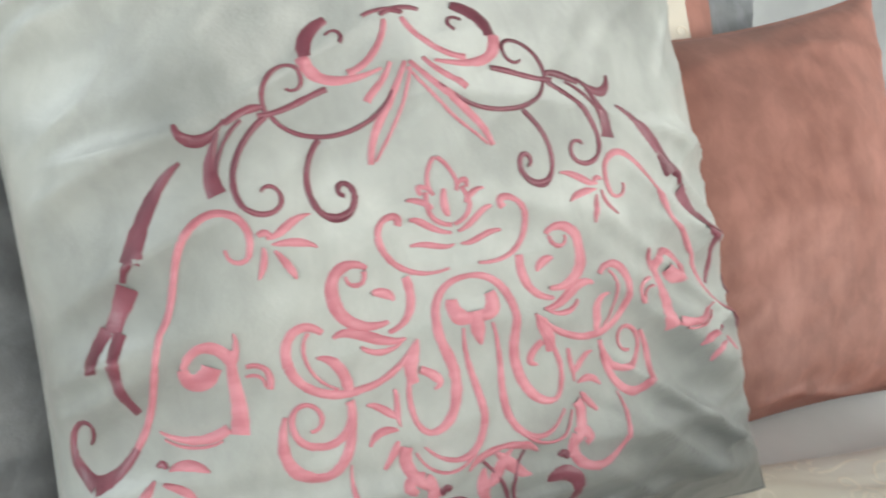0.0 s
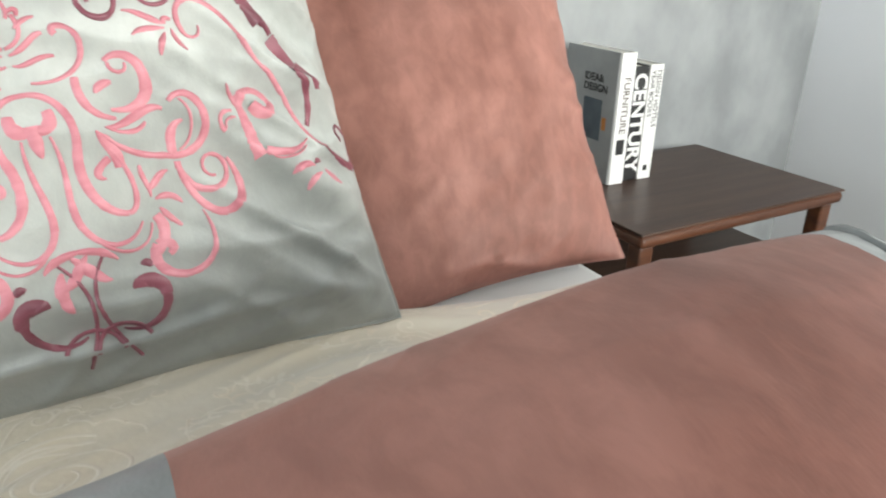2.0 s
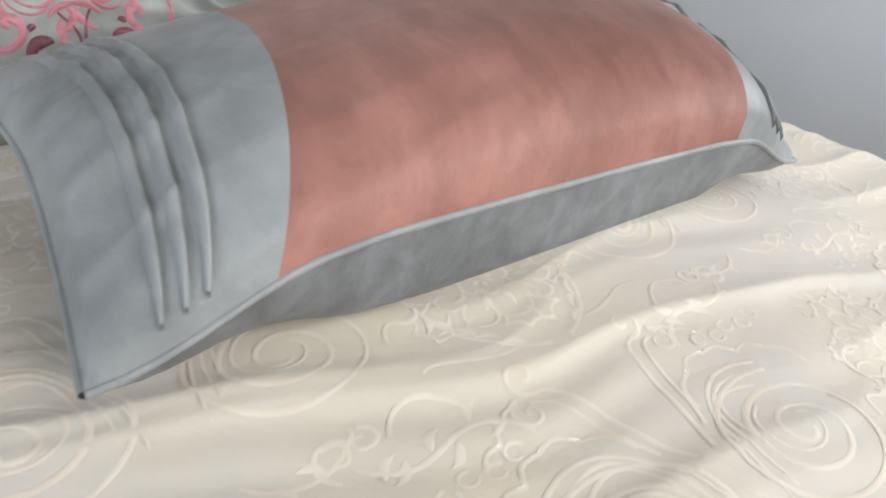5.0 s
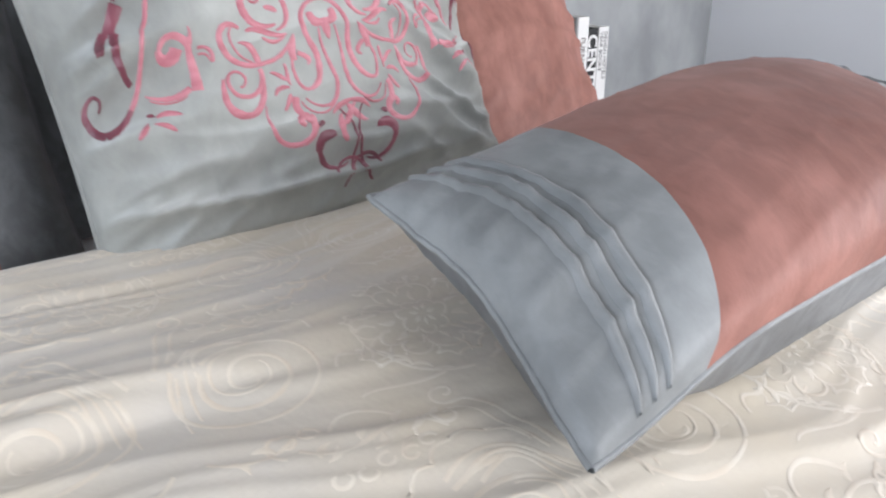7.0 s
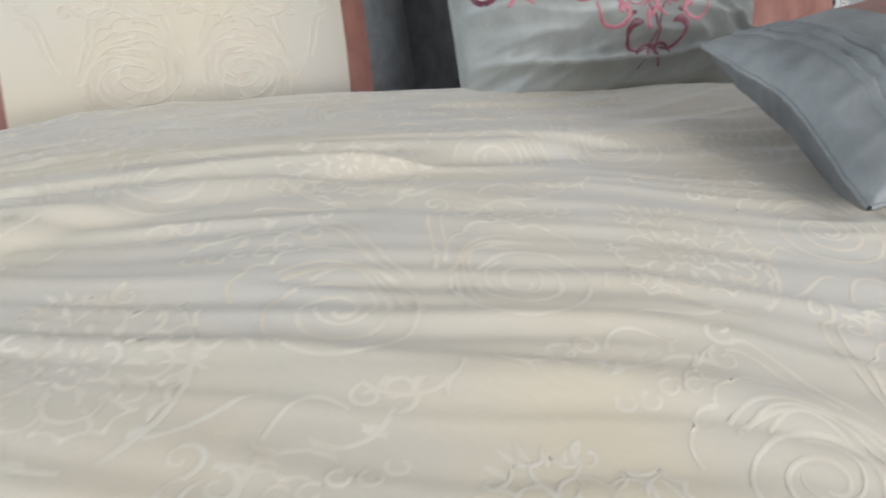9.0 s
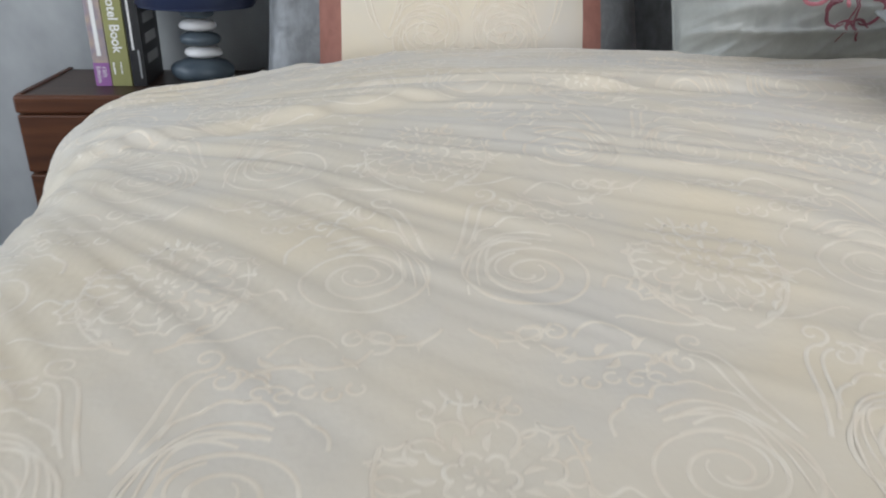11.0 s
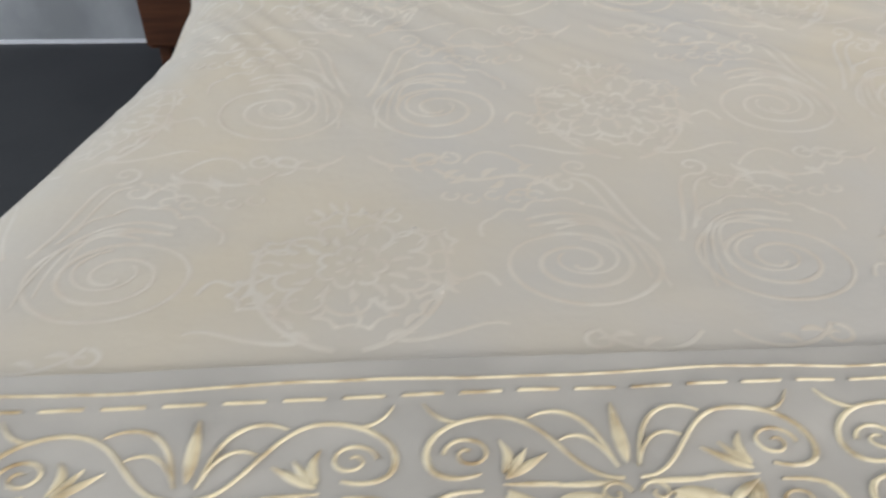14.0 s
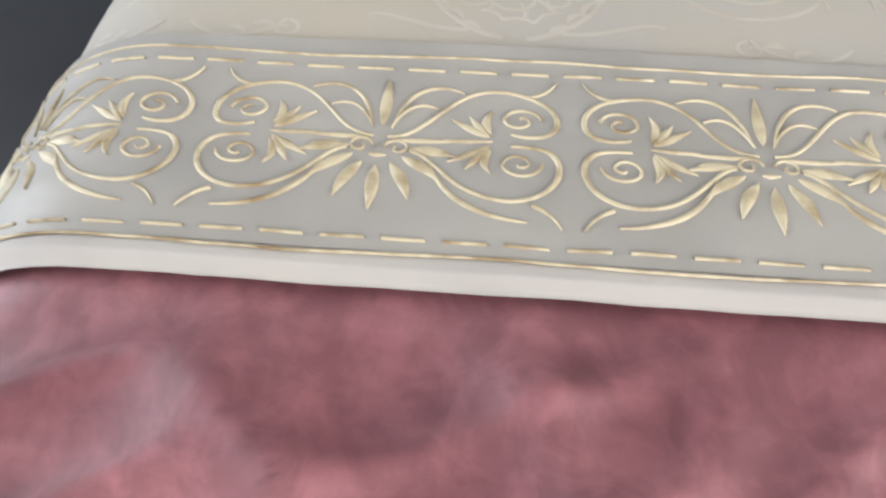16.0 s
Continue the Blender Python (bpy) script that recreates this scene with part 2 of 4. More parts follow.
def wall_with_window(name, along, fixed, thick, a0, a1, w0, w1, z0, z1):
    bm = bmesh.new()
    for p0, p1, q0, q1 in ((a0, w0, 0, TOP), (w1, a1, 0, TOP), (w0, w1, 0, z0), (w0, w1, z1, TOP)):
        if along == "x":
            box(p0, p1, fixed - thick, fixed, q0, q1, bm=bm)
        else:
            box(fixed - thick, fixed, p0, p1, q0, q1, bm=bm)
    return structure(name, bm, "paint", "pale painted wall with an assumed window opening out of view", "wall")


# openings added to house the lamps; no window is in view
wall_with_window("wall_south", "x", FRONT, 0.2, LEFT, RIGHT, 0.2, 2.4, 0.95, 2.55)
wall_with_window("wall_east", "y", RIGHT + 0.2, 0.2, FRONT - 0.2, WALL + 0.2, -2.6, -0.4, 0.95, 2.55)
wall_with_window("wall_west", "y", LEFT, 0.2, FRONT, WALL, -1.7, 0.5, 0.75, 2.45)


# ---- bed ----
bed = thing("bed", pose(0.1, 0, 0), "wooden bed with walnut headboard and white mattress, made up", "bed")
part("headboard", box(-0.85, 0.95, 1.18, 1.25, 0.0, 0.98, 0.012), "walnut", bed, "walnut headboard")
part("bed_frame", box(-0.95, 1.03, -1.06, 1.18, 0.10, 0.32, 0.015), "walnut", bed, "walnut bed frame")
part("mattress", box(-0.86, 1.00, -1.00, 1.16, 0.32, 0.632, 0.05, 4), "linen", bed, "white mattress with fitted sheet", smooth=True)
for lx in (-0.9, 0.9):
    for ly in (-0.98, 1.1):
        part("leg", box(lx - 0.03, lx + 0.03, ly - 0.03, ly + 0.03, 0.0, 0.10, 0.004), "walnut", bed)

# ---- duvet ----
HEAD, FOOT, XL, XR, RAD = 0.43, -1.049, -0.78, 1.06, 0.13


rng = random.Random(7)
CREASES = [(-0.62 + 0.052 * k + rng.uniform(-0.016, 0.016), rng.uniform(0.35, 1.7), rng.uniform(0.3, 0.75), rng.uniform(0.003, 0.009), rng.uniform(0.010, 0.022)) for k in range(17)]


def step_fold(d, width):
    """A fold in section: a short steep face and long soft shoulders."""
    return smoothstep(-width, width * 0.7, d) - smoothstep(-width * 7, width * 7, d)


def fold(x, y):
    """Creases that fan out from the gathered head corner, a heavy fold along the head, and wide soft waves."""
    dx, dy = x + 1.25, y - 0.24
    r, th = math.hypot(dx, dy), math.atan2(dy, dx)
    th += 0.055 * noise.noise(Vector((x * 1.8, y * 1.4, 3.0))) + 0.014 * noise.noise(Vector((x * 6.0, y * 5.0, 5.0)))
    z = 0.0
    if th > -0.85:
        for t0, r0, half, amp, width in CREASES:
            d = (th - t0) * r
            if abs(d) < width * 7:
                z += amp * step_fold(d, width) * max(0.0, 1 - ((r - r0) / half) ** 2)
    ledge = y - (0.035 - 0.30 * max(0.0, -0.34 - x) ** 1.5 + 0.018 * math.sin(x * 7 + 1.5))
    z += 0.013 * step_fold(ledge, 0.020) * (1 - 0.6 * smoothstep(0.1, 0.6, x))
    k = smoothstep(-0.72, -0.2, y)
    fine = noise.noise(Vector((r * 2.2, th * 34.0, 4.7)))
    z += k * (0.005 * (1 - abs(fine)) ** 3 + 0.0035 * noise.noise(Vector((r * 3.5, th * 62.0, 1.7))))
    soft = noise.noise(Vector((x * 2.3, y * 2.3, 9.1))) * 0.007
    tiny = noise.noise(Vector((x * 9, y * 16, 2.1))) * 0.0016 + noise.noise(Vector((x * 24, y * 40, 7.1))) * 0.0004
    tiny += 0.0012 * smoothstep(-0.82, -0.90, y) * noise.noise(Vector((x * 34, y * 46, 8.4)))
    return z + soft * (0.4 + 0.6 * k) + tiny - 0.008


def duvet_height(x, y):
    z = 0.666 + 0.118 * smoothstep(-0.75, 0.12, y) - 0.022 * smoothstep(0.1, 0.4, y)
    z += fold(x, y)
    e = smoothstep(-0.35, -0.9, x)
    right = smoothstep(0.35, 0.9, x) * smoothstep(0.0, 0.35, y)
    return z + 0.010 * smoothstep(0.1, 0.4, y) - 0.066 * e * smoothstep(-0.6, 0.25, y) - 0.045 * right


def duvet_point(s, y, up=0.0):
    """s runs across the bed and down its sides; y along it, rolling over at the head."""
    over = max(0.0, y - (HEAD - 0.05))
    yy = min(y, HEAD - 0.05)
    dz = dy = 0.0
    if over:
        a = min(over / 0.05, 2.6)
        dy, dz = 0.05 * math.sin(a), -0.05 * (1 - math.cos(a))
    x = s
    side = 0.0
    left = XL - 0.075 * smoothstep(-0.12, 0.22, y) - 0.112 * smoothstep(-0.35, -0.8, y)
    if s < left:
        side, sg, x0 = left - s, -1, left
    elif s > XR:
        side, sg, x0 = s - XR, 1, XR
    if side:
        a = min(side / RAD, 1.38)
        rest = max(0.0, side - RAD * 1.38)
        wav = 0.012 * math.sin(yy * 14 + 1.5 * math.sin(yy * 5)) * min(rest / 0.15, 1)
        x = x0 + sg * (RAD * math.sin(a) + rest * math.cos(a) + wav)
        dz -= RAD * (1 - math.cos(a)) + rest * math.sin(a)
        nrm = (sg * math.sin(a), 0, math.cos(a))
    else:
        nrm = (0, 0, 1)
    z = duvet_height(min(max(s, XL - 0.1), XR + 0.1), yy)
    return (x + nrm[0] * up, yy + dy, z + dz + nrm[2] * up)


duvet = thing("duvet", pose(0, 0, 0), "puffed cream jacquard duvet with an embroidered taupe foot border", "duvet")
BAND = -0.876
NU, NV, U0, U1, V0, V1 = 400, 420, XL - 0.55, XR + 0.55, BAND + 0.004, HEAD + 0.09
vs, fs = grid(NU, NV, duvet_point, U0, U1, V0, V1)
vs_cover = vs


def on_cover(a, h, up=0.0):
    """The place on the finished cover, by its own facets."""
    fu, fv = (a - U0) / (U1 - U0) * NU, (h - V0) / (V1 - V0) * NV
    i, j = min(max(int(fu), 0), NU - 1), min(max(int(fv), 0), NV - 1)
    p, q = fu - i, fv - j
    k = j * (NU + 1) + i
    c00, c10, c01, c11 = vs_cover[k], vs_cover[k + 1], vs_cover[k + NU + 1], vs_cover[k + NU + 2]
    w00, w10, w01, w11 = (1 - p) * (1 - q), p * (1 - q), (1 - p) * q, p * q
    x, y, z = (w00 * c00[d] + w10 * c10[d] + w01 * c01[d] + w11 * c11[d] for d in (0, 1, 2))
    ax, ay, az = c10[0] - c00[0], c10[1] - c00[1], c10[2] - c00[2]
    bx, by, bz = c01[0] - c00[0], c01[1] - c00[1], c01[2] - c00[2]
    nx, ny, nz = ay * bz - az * by, az * bx - ax * bz, ax * by - ay * bx
    m = up / (math.sqrt(nx * nx + ny * ny + nz * nz) + 1e-12)
    return (x + nx * m, y + ny * m, z + nz * m)


link_mesh("cover", vs, fs, "cream", duvet)
vs, fs = grid(200, 30, lambda u, v: duvet_point(u, v, 0.004), XL - 0.55, XR + 0.55, FOOT + 0.017, BAND + 0.006)
link_mesh("border_band", vs, fs, "taupe", duvet, "taupe satin border band")
vs, fs = grid(200, 6, lambda u, v: duvet_point(u, v, 0.003 if v > FOOT + 0.004 else -0.004), XL - 0.55, XR + 0.55, FOOT, FOOT + 0.019)
link_mesh("hem", vs, fs, "ivory", duvet, "ivory hem edge")

# ---- rose velvet panel under the foot of the duvet ----
def throw_point(s, v):
    """v runs from under the duvet to the foot and down."""
    bend, rad = -1.13, 0.07
    rest = max(0.0, bend - v)
    a = min(rest / rad, 1.45)
    down = max(0.0, rest - rad * 1.45)
    y = max(v, bend) - rad * math.sin(a) - down * 0.05
    x, _, z = duvet_point(s, max(v, bend))
    z = z - 0.012 - rad * (1 - math.cos(a)) - down
    if v < FOOT:
        k = noise.noise(Vector((s * 5 + v * 8, v * 4 - s * 2, 1.0)))
        k2 = noise.noise(Vector((s * 9 - v * 6, v * 7 + s * 4, 6.0)))
        k3 = noise.noise(Vector((s * 22 + v * 14, v * 16, 9.0)))
        z += (0.020 * (1 - abs(k)) ** 5 + 0.012 * (1 - abs(k2)) ** 8 + 0.0015 * k3 - 0.006) * smoothstep(FOOT, FOOT - 0.05, v)
    return (x, y, z)


vs, fs = grid(220, 120, throw_point, XL - 0.5, XR + 0.5, -1.60, FOOT + 0.12)
blanket = link_mesh("blanket", vs, fs, "mauve")
tagged(blanket, "mauve rose velvet blanket showing under the duvet's foot", "blanket")

# ---- woven relief of the duvet cover ----
def jagged(points, w, teeth=0.006):
    """A leaf edge: a run of scallops with points between them."""
    out = []
    for n in range(len(points) - 1):
        (x0, y0), (x1, y1) = points[n], points[n + 1]
        d = math.hypot(x1 - x0, y1 - y0)
        for i in range(6):
            t = i / 5
            o = teeth * math.sin(math.pi * t)
            out.append((x0 + (x1 - x0) * t - (y1 - y0) / d * o, y0 + (y1 - y0) * t + (x1 - x0) / d * o, w))
    return out


def jacquard_unit(cx, cy):
    """Two mirrored volutes, with stems that rise between them and curl outwards, and toothed leaves over them."""
    s = []
    for sg in (-1, 1):
        p = lambda a, h: (cx + sg * a, cy + h)  # noqa: E731
        q = lambda pts: [p(*v) for v in pts]  # noqa: E731
        x0 = cx + sg * 0.071
        s.append(curl(x0, cy - 0.002, 0.060, 62 if sg > 0 else 118, 1.0 * sg, 0.0036, 0.003, 0.80, 0.70, 40))
        s.append(curl(x0, cy - 0.002, 0.043, 62 if sg > 0 else 118, 1.7 * sg, 0.0040, 0.003, 0.80, 0.10, 40))
        s.append(curl(x0 - sg * 0.003, cy + 0.003, 0.028, 100 if sg > 0 else 80, 0.8 * sg, 0.0028, 0.002, 0.80, 0.5, 24))
        for k in range(3):
            o = 0.010 * k
            s.append(bez(p(0.100 - o, 0.048 - o * 0.6), p(0.050 - o * 0.5, 0.075 - o), p(0.014 + o, 0.030), p(0.016 + o, -0.030 + o), 0.0032, 0.0018))
        s.append(bez(p(0.050, 0.104), p(0.024, 0.112), p(0.030, 0.060), p(0.008, 0.020), 0.003, 0.0036))
        s.append(bez(p(0.057, 0.100), p(0.036, 0.100), p(0.040, 0.064), p(0.022, 0.034), 0.003, 0.003))
        s.append(curl(cx + sg * 0.048, cy + 0.116, 0.0135, 250 if sg > 0 else 290, 1.15 * sg, 0.0036, 0.0024, 0.85))
        s.append(jagged(q(((0.030, 0.044), (0.052, 0.066), (0.078, 0.072), (0.100, 0.060), (0.122, 0.052), (0.134, 0.028))[::sg]), 0.003))
        s.append(jagged(q(((0.064, 0.102), (0.080, 0.096), (0.092, 0.086), (0.108, 0.080))[::sg]), 0.0028, 0.004))
        s.append(bez(p(0.010, -0.070), p(0.030, -0.096), p(0.066, -0.082), p(0.074, -0.066), 0.003, 0.003))
        s.append(curl(cx + sg * 0.074, cy - 0.076, 0.011, 80 if sg > 0 else 100, -1.1 * sg, 0.0032, 0.002, 0.8))
        for k in range(3):
            s.append(leaf(cx + sg * (0.020 + 0.016 * k), cy - 0.078 + 0.003 * k, (-60 + 25 * k) if sg > 0 else (240 - 25 * k), 0.017, 0.0045, 0.2 * sg))
        s.append(bez(p(0.128, -0.024), p(0.140, 0.010), p(0.150, -0.034), p(0.162, -0.006), 0.003))
    return s


def jacquard_flower(cx, cy):
    s = []
    for k in range(11):
        a = 360 / 11 * k + 8
        r = 0.050 if k % 2 else 0.043
        x, z = cx + r * math.cos(radians(a)), cy + r * 0.78 * math.sin(radians(a))
        s.append(curl(x, z, 0.011 + 0.003 * (k % 3), a - 130, 0.62 + 0.1 * (k % 2), 0.0035, 0.0025, 0.9, 0.75, 12))
        s.append(leaf(cx + 0.026 * math.cos(radians(a)), cy + 0.022 * math.sin(radians(a)), a, 0.016, 0.005, 0.15))
    for k in range(7):
        a = 360 / 7 * k
        s.append(curl(cx + 0.017 * math.cos(radians(a)), cy + 0.015 * math.sin(radians(a)), 0.007, a - 90, 0.55, 0.0035, 0.003, 1.0, 0.8, 8))
        s.append(leaf(cx + 0.004 * math.cos(radians(a)), cy + 0.004 * math.sin(radians(a)), a, 0.008, 0.004, n=5))
    for sg in (-1, 1):
        s.append(bez((cx + sg * 0.008, cy - 0.078), (cx + sg * 0.05, cy - 0.066), (cx + sg * 0.075, cy - 0.02), (cx + sg * 0.060, cy + 0.03), 0.004, 0.002))
        s.append(bez((cx + sg * 0.03, cy - 0.070), (cx + sg * 0.06, cy - 0.074), (cx + sg * 0.085, cy - 0.05), (cx + sg * 0.098, cy - 0.06), 0.0035, 0.002))
        for k in range(5):
            s.append(leaf(cx + sg * (0.022 + 0.012 * k), cy - 0.070 + 0.010 * k, 90 - sg * (75 - 22 * k), 0.019, 0.0045, 0.25 * sg))
        s.append(curl(cx + sg * 0.030, cy + 0.056, 0.010, 90, 1.0 * sg, 0.003, 0.002))
    for k in range(6):
        s.append(leaf(cx - 0.02 + 0.008 * k, cy + 0.058 + 0.006 * math.sin(k * 1.2), 90 + 20 * (2.5 - k), 0.014, 0.004))
    return s


def jacquard_sprig(cx, cy, sg):
    p = lambda a, h: (cx + sg * a, cy + h)  # noqa: E731
    s = [bez(p(-0.05, -0.02), p(-0.02, 0.03), p(0.01, -0.03), p(0.045, 0.012), 0.004, 0.003), curl(cx + sg * 0.050, cy + 0.022, 0.014, 250, 1.1 * sg, 0.0035, 0.002),
         curl(cx - sg * 0.056, cy - 0.010, 0.012, 90, -1.1 * sg, 0.0035, 0.002), bez(p(-0.03, 0.012), p(-0.01, 0.04), p(0.01, 0.038), p(0.02, 0.018), 0.003)]
    for k in range(6):
        a = -0.038 + 0.015 * k
        s.append(leaf(cx + sg * a, cy + 0.004 * math.sin(k * 2.0), 90 + (50 if k % 2 else -130) * sg, 0.017, 0.0055, 0.2))
    for k in range(5):
        s.append(curl(cx + sg * (-0.03 + 0.016 * k), cy - 0.024 - 0.004 * (k % 2), 0.007, 30 * k, 0.8, 0.003, 0.0025, 0.8, 0.7, 10))
    return s


def petal_ring(cx, cy):
    """Ragged outer petals of the large flower."""
    s = []
    for k in range(6):
        a0, a1 = radians(60 * k + 12), radians(60 * k + 54)
        r = 0.072 + 0.008 * math.sin(k * 2.3)
        at = lambda a, f: (cx + r * f * math.cos(a), cy + 0.72 * r * f * math.sin(a))  # noqa: E731
        am = (a0 + a1) / 2
        s.append(jagged((at(a1, 0.72), at(a1, 1.0), at(am + 0.1, 1.16), at(am - 0.15, 1.12), at(a0, 0.98), at(a0, 0.72)), 0.0028, -0.004))
        s.append(leaf(*at(am, 0.74), math.degrees(am), 0.022, 0.0035, 0.15))
    return s


relief = []
for row in range(-2, 5):
    cy = 0.040 - 0.205 * row
    for col in range(-4, 5):
        cx = 0.45 * col + (0.225 if row % 2 else 0.0)
        for st in (jacquard_unit(cx, cy) + jacquard_flower(cx + 0.225, cy) + petal_ring(cx + 0.225, cy)
                   + jacquard_sprig(cx + 0.118, cy + 0.104, 1) + jacquard_sprig(cx - 0.118, cy + 0.104, -1)):
            if all(XL - 0.35 < a < XR + 0.3 and BAND + 0.004 < h < HEAD + 0.03 for a, h, w in st):
                relief.append(st)
vs, fs = lay([[(a, h, w * 1.1) for a, h, w in q] for q in relief], on_cover, 0.00022, 0.00006)
link_mesh("woven_relief", vs, fs, "creamline", duvet, "raised woven scrolls and flowers", kind="stuff")


# ---- gold embroidery of the foot border ----
def gold_unit(c, y):
    s = [leaf(c, y + 0.006, 90, 0.036, 0.0085)]
    for sg in (-1, 1):
        p = lambda a, h: (c + sg * a, y + h)  # noqa: E731
        s.append(bez(p(0.006, 0.006), p(0.012, 0.036), p(0.030, 0.044), p(0.046, 0.034), 0.002, 0.001, 0.007))
        s.append(bez(p(0.005, 0.004), p(0.012, 0.022), p(0.022, 0.026), p(0.032, 0.020), 0.002, 0.001, 0.005))
        s.append(bez(p(0.004, -0.002), p(0.030, -0.002), p(0.034, 0.036), p(0.064, 0.036), 0.003, 0.004))
        s.append(bez(p(0.064, 0.036), p(0.092, 0.036), p(0.106, 0.018), p(0.098, 0.006), 0.004, 0.0055))
        s.append(bez(p(0.098, 0.006), p(0.092, -0.001), p(0.080, 0.001), p(0.074, 0.003), 0.005, 0.002))
        s.append(curl(c + sg * 0.079, y + 0.014, 0.0125, 0 if sg > 0 else 180, 1.35 * sg, 0.0035, 0.0025, 0.75))
        s.append(bez(p(0.082, 0.033), p(0.090, 0.034), p(0.096, 0.038), p(0.100, 0.046), 0.004, 0.0006))
        s.append(bez(p(0.018, -0.012), p(0.032, -0.014), p(0.040, -0.042), p(0.072, -0.044), 0.004, 0.004))
        s.append(bez(p(0.072, -0.044), p(0.098, -0.044), p(0.108, -0.020), p(0.096, -0.010), 0.004, 0.0055))
        s.append(bez(p(0.096, -0.010), p(0.090, -0.006), p(0.080, -0.006), p(0.074, -0.006), 0.004, 0.002))
        s.append(curl(c + sg * 0.079, y - 0.018, 0.0125, 0 if sg > 0 else 180, -1.35 * sg, 0.0035, 0.0025, 0.75))
        s.append(bez(p(0.030, -0.022), p(0.038, -0.044), p(0.060, -0.056), p(0.084, -0.057), 0.002, 0.001, 0.010))
        s.append(bez(p(0.086, -0.046), p(0.092, -0.048), p(0.098, -0.052), p(0.102, -0.060), 0.004, 0.0006))
        s.append(leaf(c + sg * 0.008, y - 0.004, 0 if sg > 0 else 180, 0.034, 0.004))
        s.append(leaf(c + sg * 0.036, y - 0.003, 0 if sg > 0 else 180, 0.028, 0.003))
        for k, (ang, ln) in enumerate(((52, 0.020), (30, 0.026), (-30, 0.026), (-55, 0.022))):
            s.append(leaf(c + sg * 0.062, y - 0.003 + (0.003 if ang > 0 else -0.003), 180 - ang if sg > 0 else ang, ln, 0.006))
        s.append(leaf(c + sg * 0.063, y + 0.003, 90, 0.018, 0.006, 0.2 * sg))
        s.append(leaf(c + sg * 0.063, y - 0.008, -90, 0.018, 0.006, -0.2 * sg))
        s.append(curl(c + sg * 0.0105, y - 0.010, 0.008, 180 if sg > 0 else 0, -1.1 * sg, 0.0028, 0.002, 0.8))
        for ang in (27, 54, 80):
            r = radians(-90 + sg * ang)
            s.append(leaf(c + 0.017 * math.cos(r), y - 0.008 + 0.015 * math.sin(r), -90 + sg * ang, 0.028, 0.0086, 0.06 * sg))
        s.append(leaf(c + sg * 0.026, y - 0.010, -4 if sg > 0 else 184, 0.012, 0.006))
    s.append(leaf(c, y - 0.024, -90, 0.030, 0.0090))
    s.append(leaf(c - 0.005, y - 0.016, 0, 0.010, 0.004, n=6))
    return s


MID = -0.950
stitch = []
for k in range(-2, 10):
    stitch += [[(a, MID + (h - MID) * 1.04, w * (0.85 if q[0][2] < 0.0009 else 0.62)) for a, h, w in q] for q in gold_unit(-0.749 + 0.2155 * k, MID)]
x = XL - 0.4
while x < XR + 0.4:
    for yy in (-0.8955, -1.0240):
        stitch.append([(x + 0.0045 * i, yy, 0.0020) for i in range(6)])
    x += 0.0315
for yy, amp in ((-0.8845, 0.0014), (-1.0335, 0.0010)):
    stitch.append([(XL - 0.4 + 0.008 * i, yy + amp * math.sin(i * 0.23), 0.0016) for i in range(int((XR - XL + 0.8) / 0.008))])
vs, fs = lay(stitch, lambda a, h, up: duvet_point(a, h, 0.0043 + up), 0.0008, -0.0004)
link_mesh("gold_embroidery", vs, fs, "gold", duvet, "gold thread scrolls, leaves and dashes", kind="stuff")


# ---- cushions ----
def cushion_shape(w, h, thick, back, seed, crease=0.006, pull=0.05, lines=9.0, power=0.55):
    """The surface of a filled cushion: front(a, h, up) and rear(a, h, up), local, facing -y."""
    def common(a, hh):
        u, v = max(-1, min(1, 2 * a / w)), max(-1, min(1, 2 * hh / h - 1))
        x = a * (1 - pull * (1 - v * v) * abs(u))
        z = h / 2 + (hh - h / 2) * (1 - pull * (1 - u * u) * abs(v))
        body = (max(0, 1 - u * u) * max(0, 1 - v * v)) ** power
        return u, v, x, z, body

    def front(a, hh, up=0.0):
        u, v, x, z, body = common(a, hh)
        e = max(abs(u), abs(v)) ** 2
        c1 = noise.noise(Vector((a * lines * 0.35 + seed, (hh + 0.25 * a * (1 if u > 0 else -1)) * lines * 1.5, seed)))
        c2 = noise.noise(Vector((a * 9 + seed, hh * 9, seed + 3)))
        c3 = noise.noise(Vector((a * 30, hh * 34, seed + 7)))
        c4 = noise.noise(Vector((a * lines * 0.8 - seed, (hh - 0.5 * a) * lines * 2.2, seed + 5)))
        wr = crease * ((1 - abs(c1)) ** 5 * 1.5 + (1 - abs(c4)) ** 6 * 0.7 - 0.7) * (0.12 + 1.0 * smoothstep(0.35, 1.0, e)) + crease * 0.45 * c2 + crease * 0.12 * c3
        fade = min(1.0, body * 1.3)
        return (x, -(thick * body + wr * fade + 0.002 + up), z)

    def rear(a, hh, up=0.0):
        u, v, x, z, body = common(a, hh)
        c = noise.noise(Vector((a * 7 + seed, hh * 9, seed + 11)))
        return (x, back * body + crease * 0.7 * c * min(1, body * 4) + 0.002 + up, z)
    return front, rear


def panel(name, surf, a0, a1, h0, h1, mat, parent, label="", n=(60, 60)):
    vs, fs = grid(n[0], n[1], surf, a0, a1, h0, h1)
    return link_mesh(name, vs, fs, mat, parent, label)


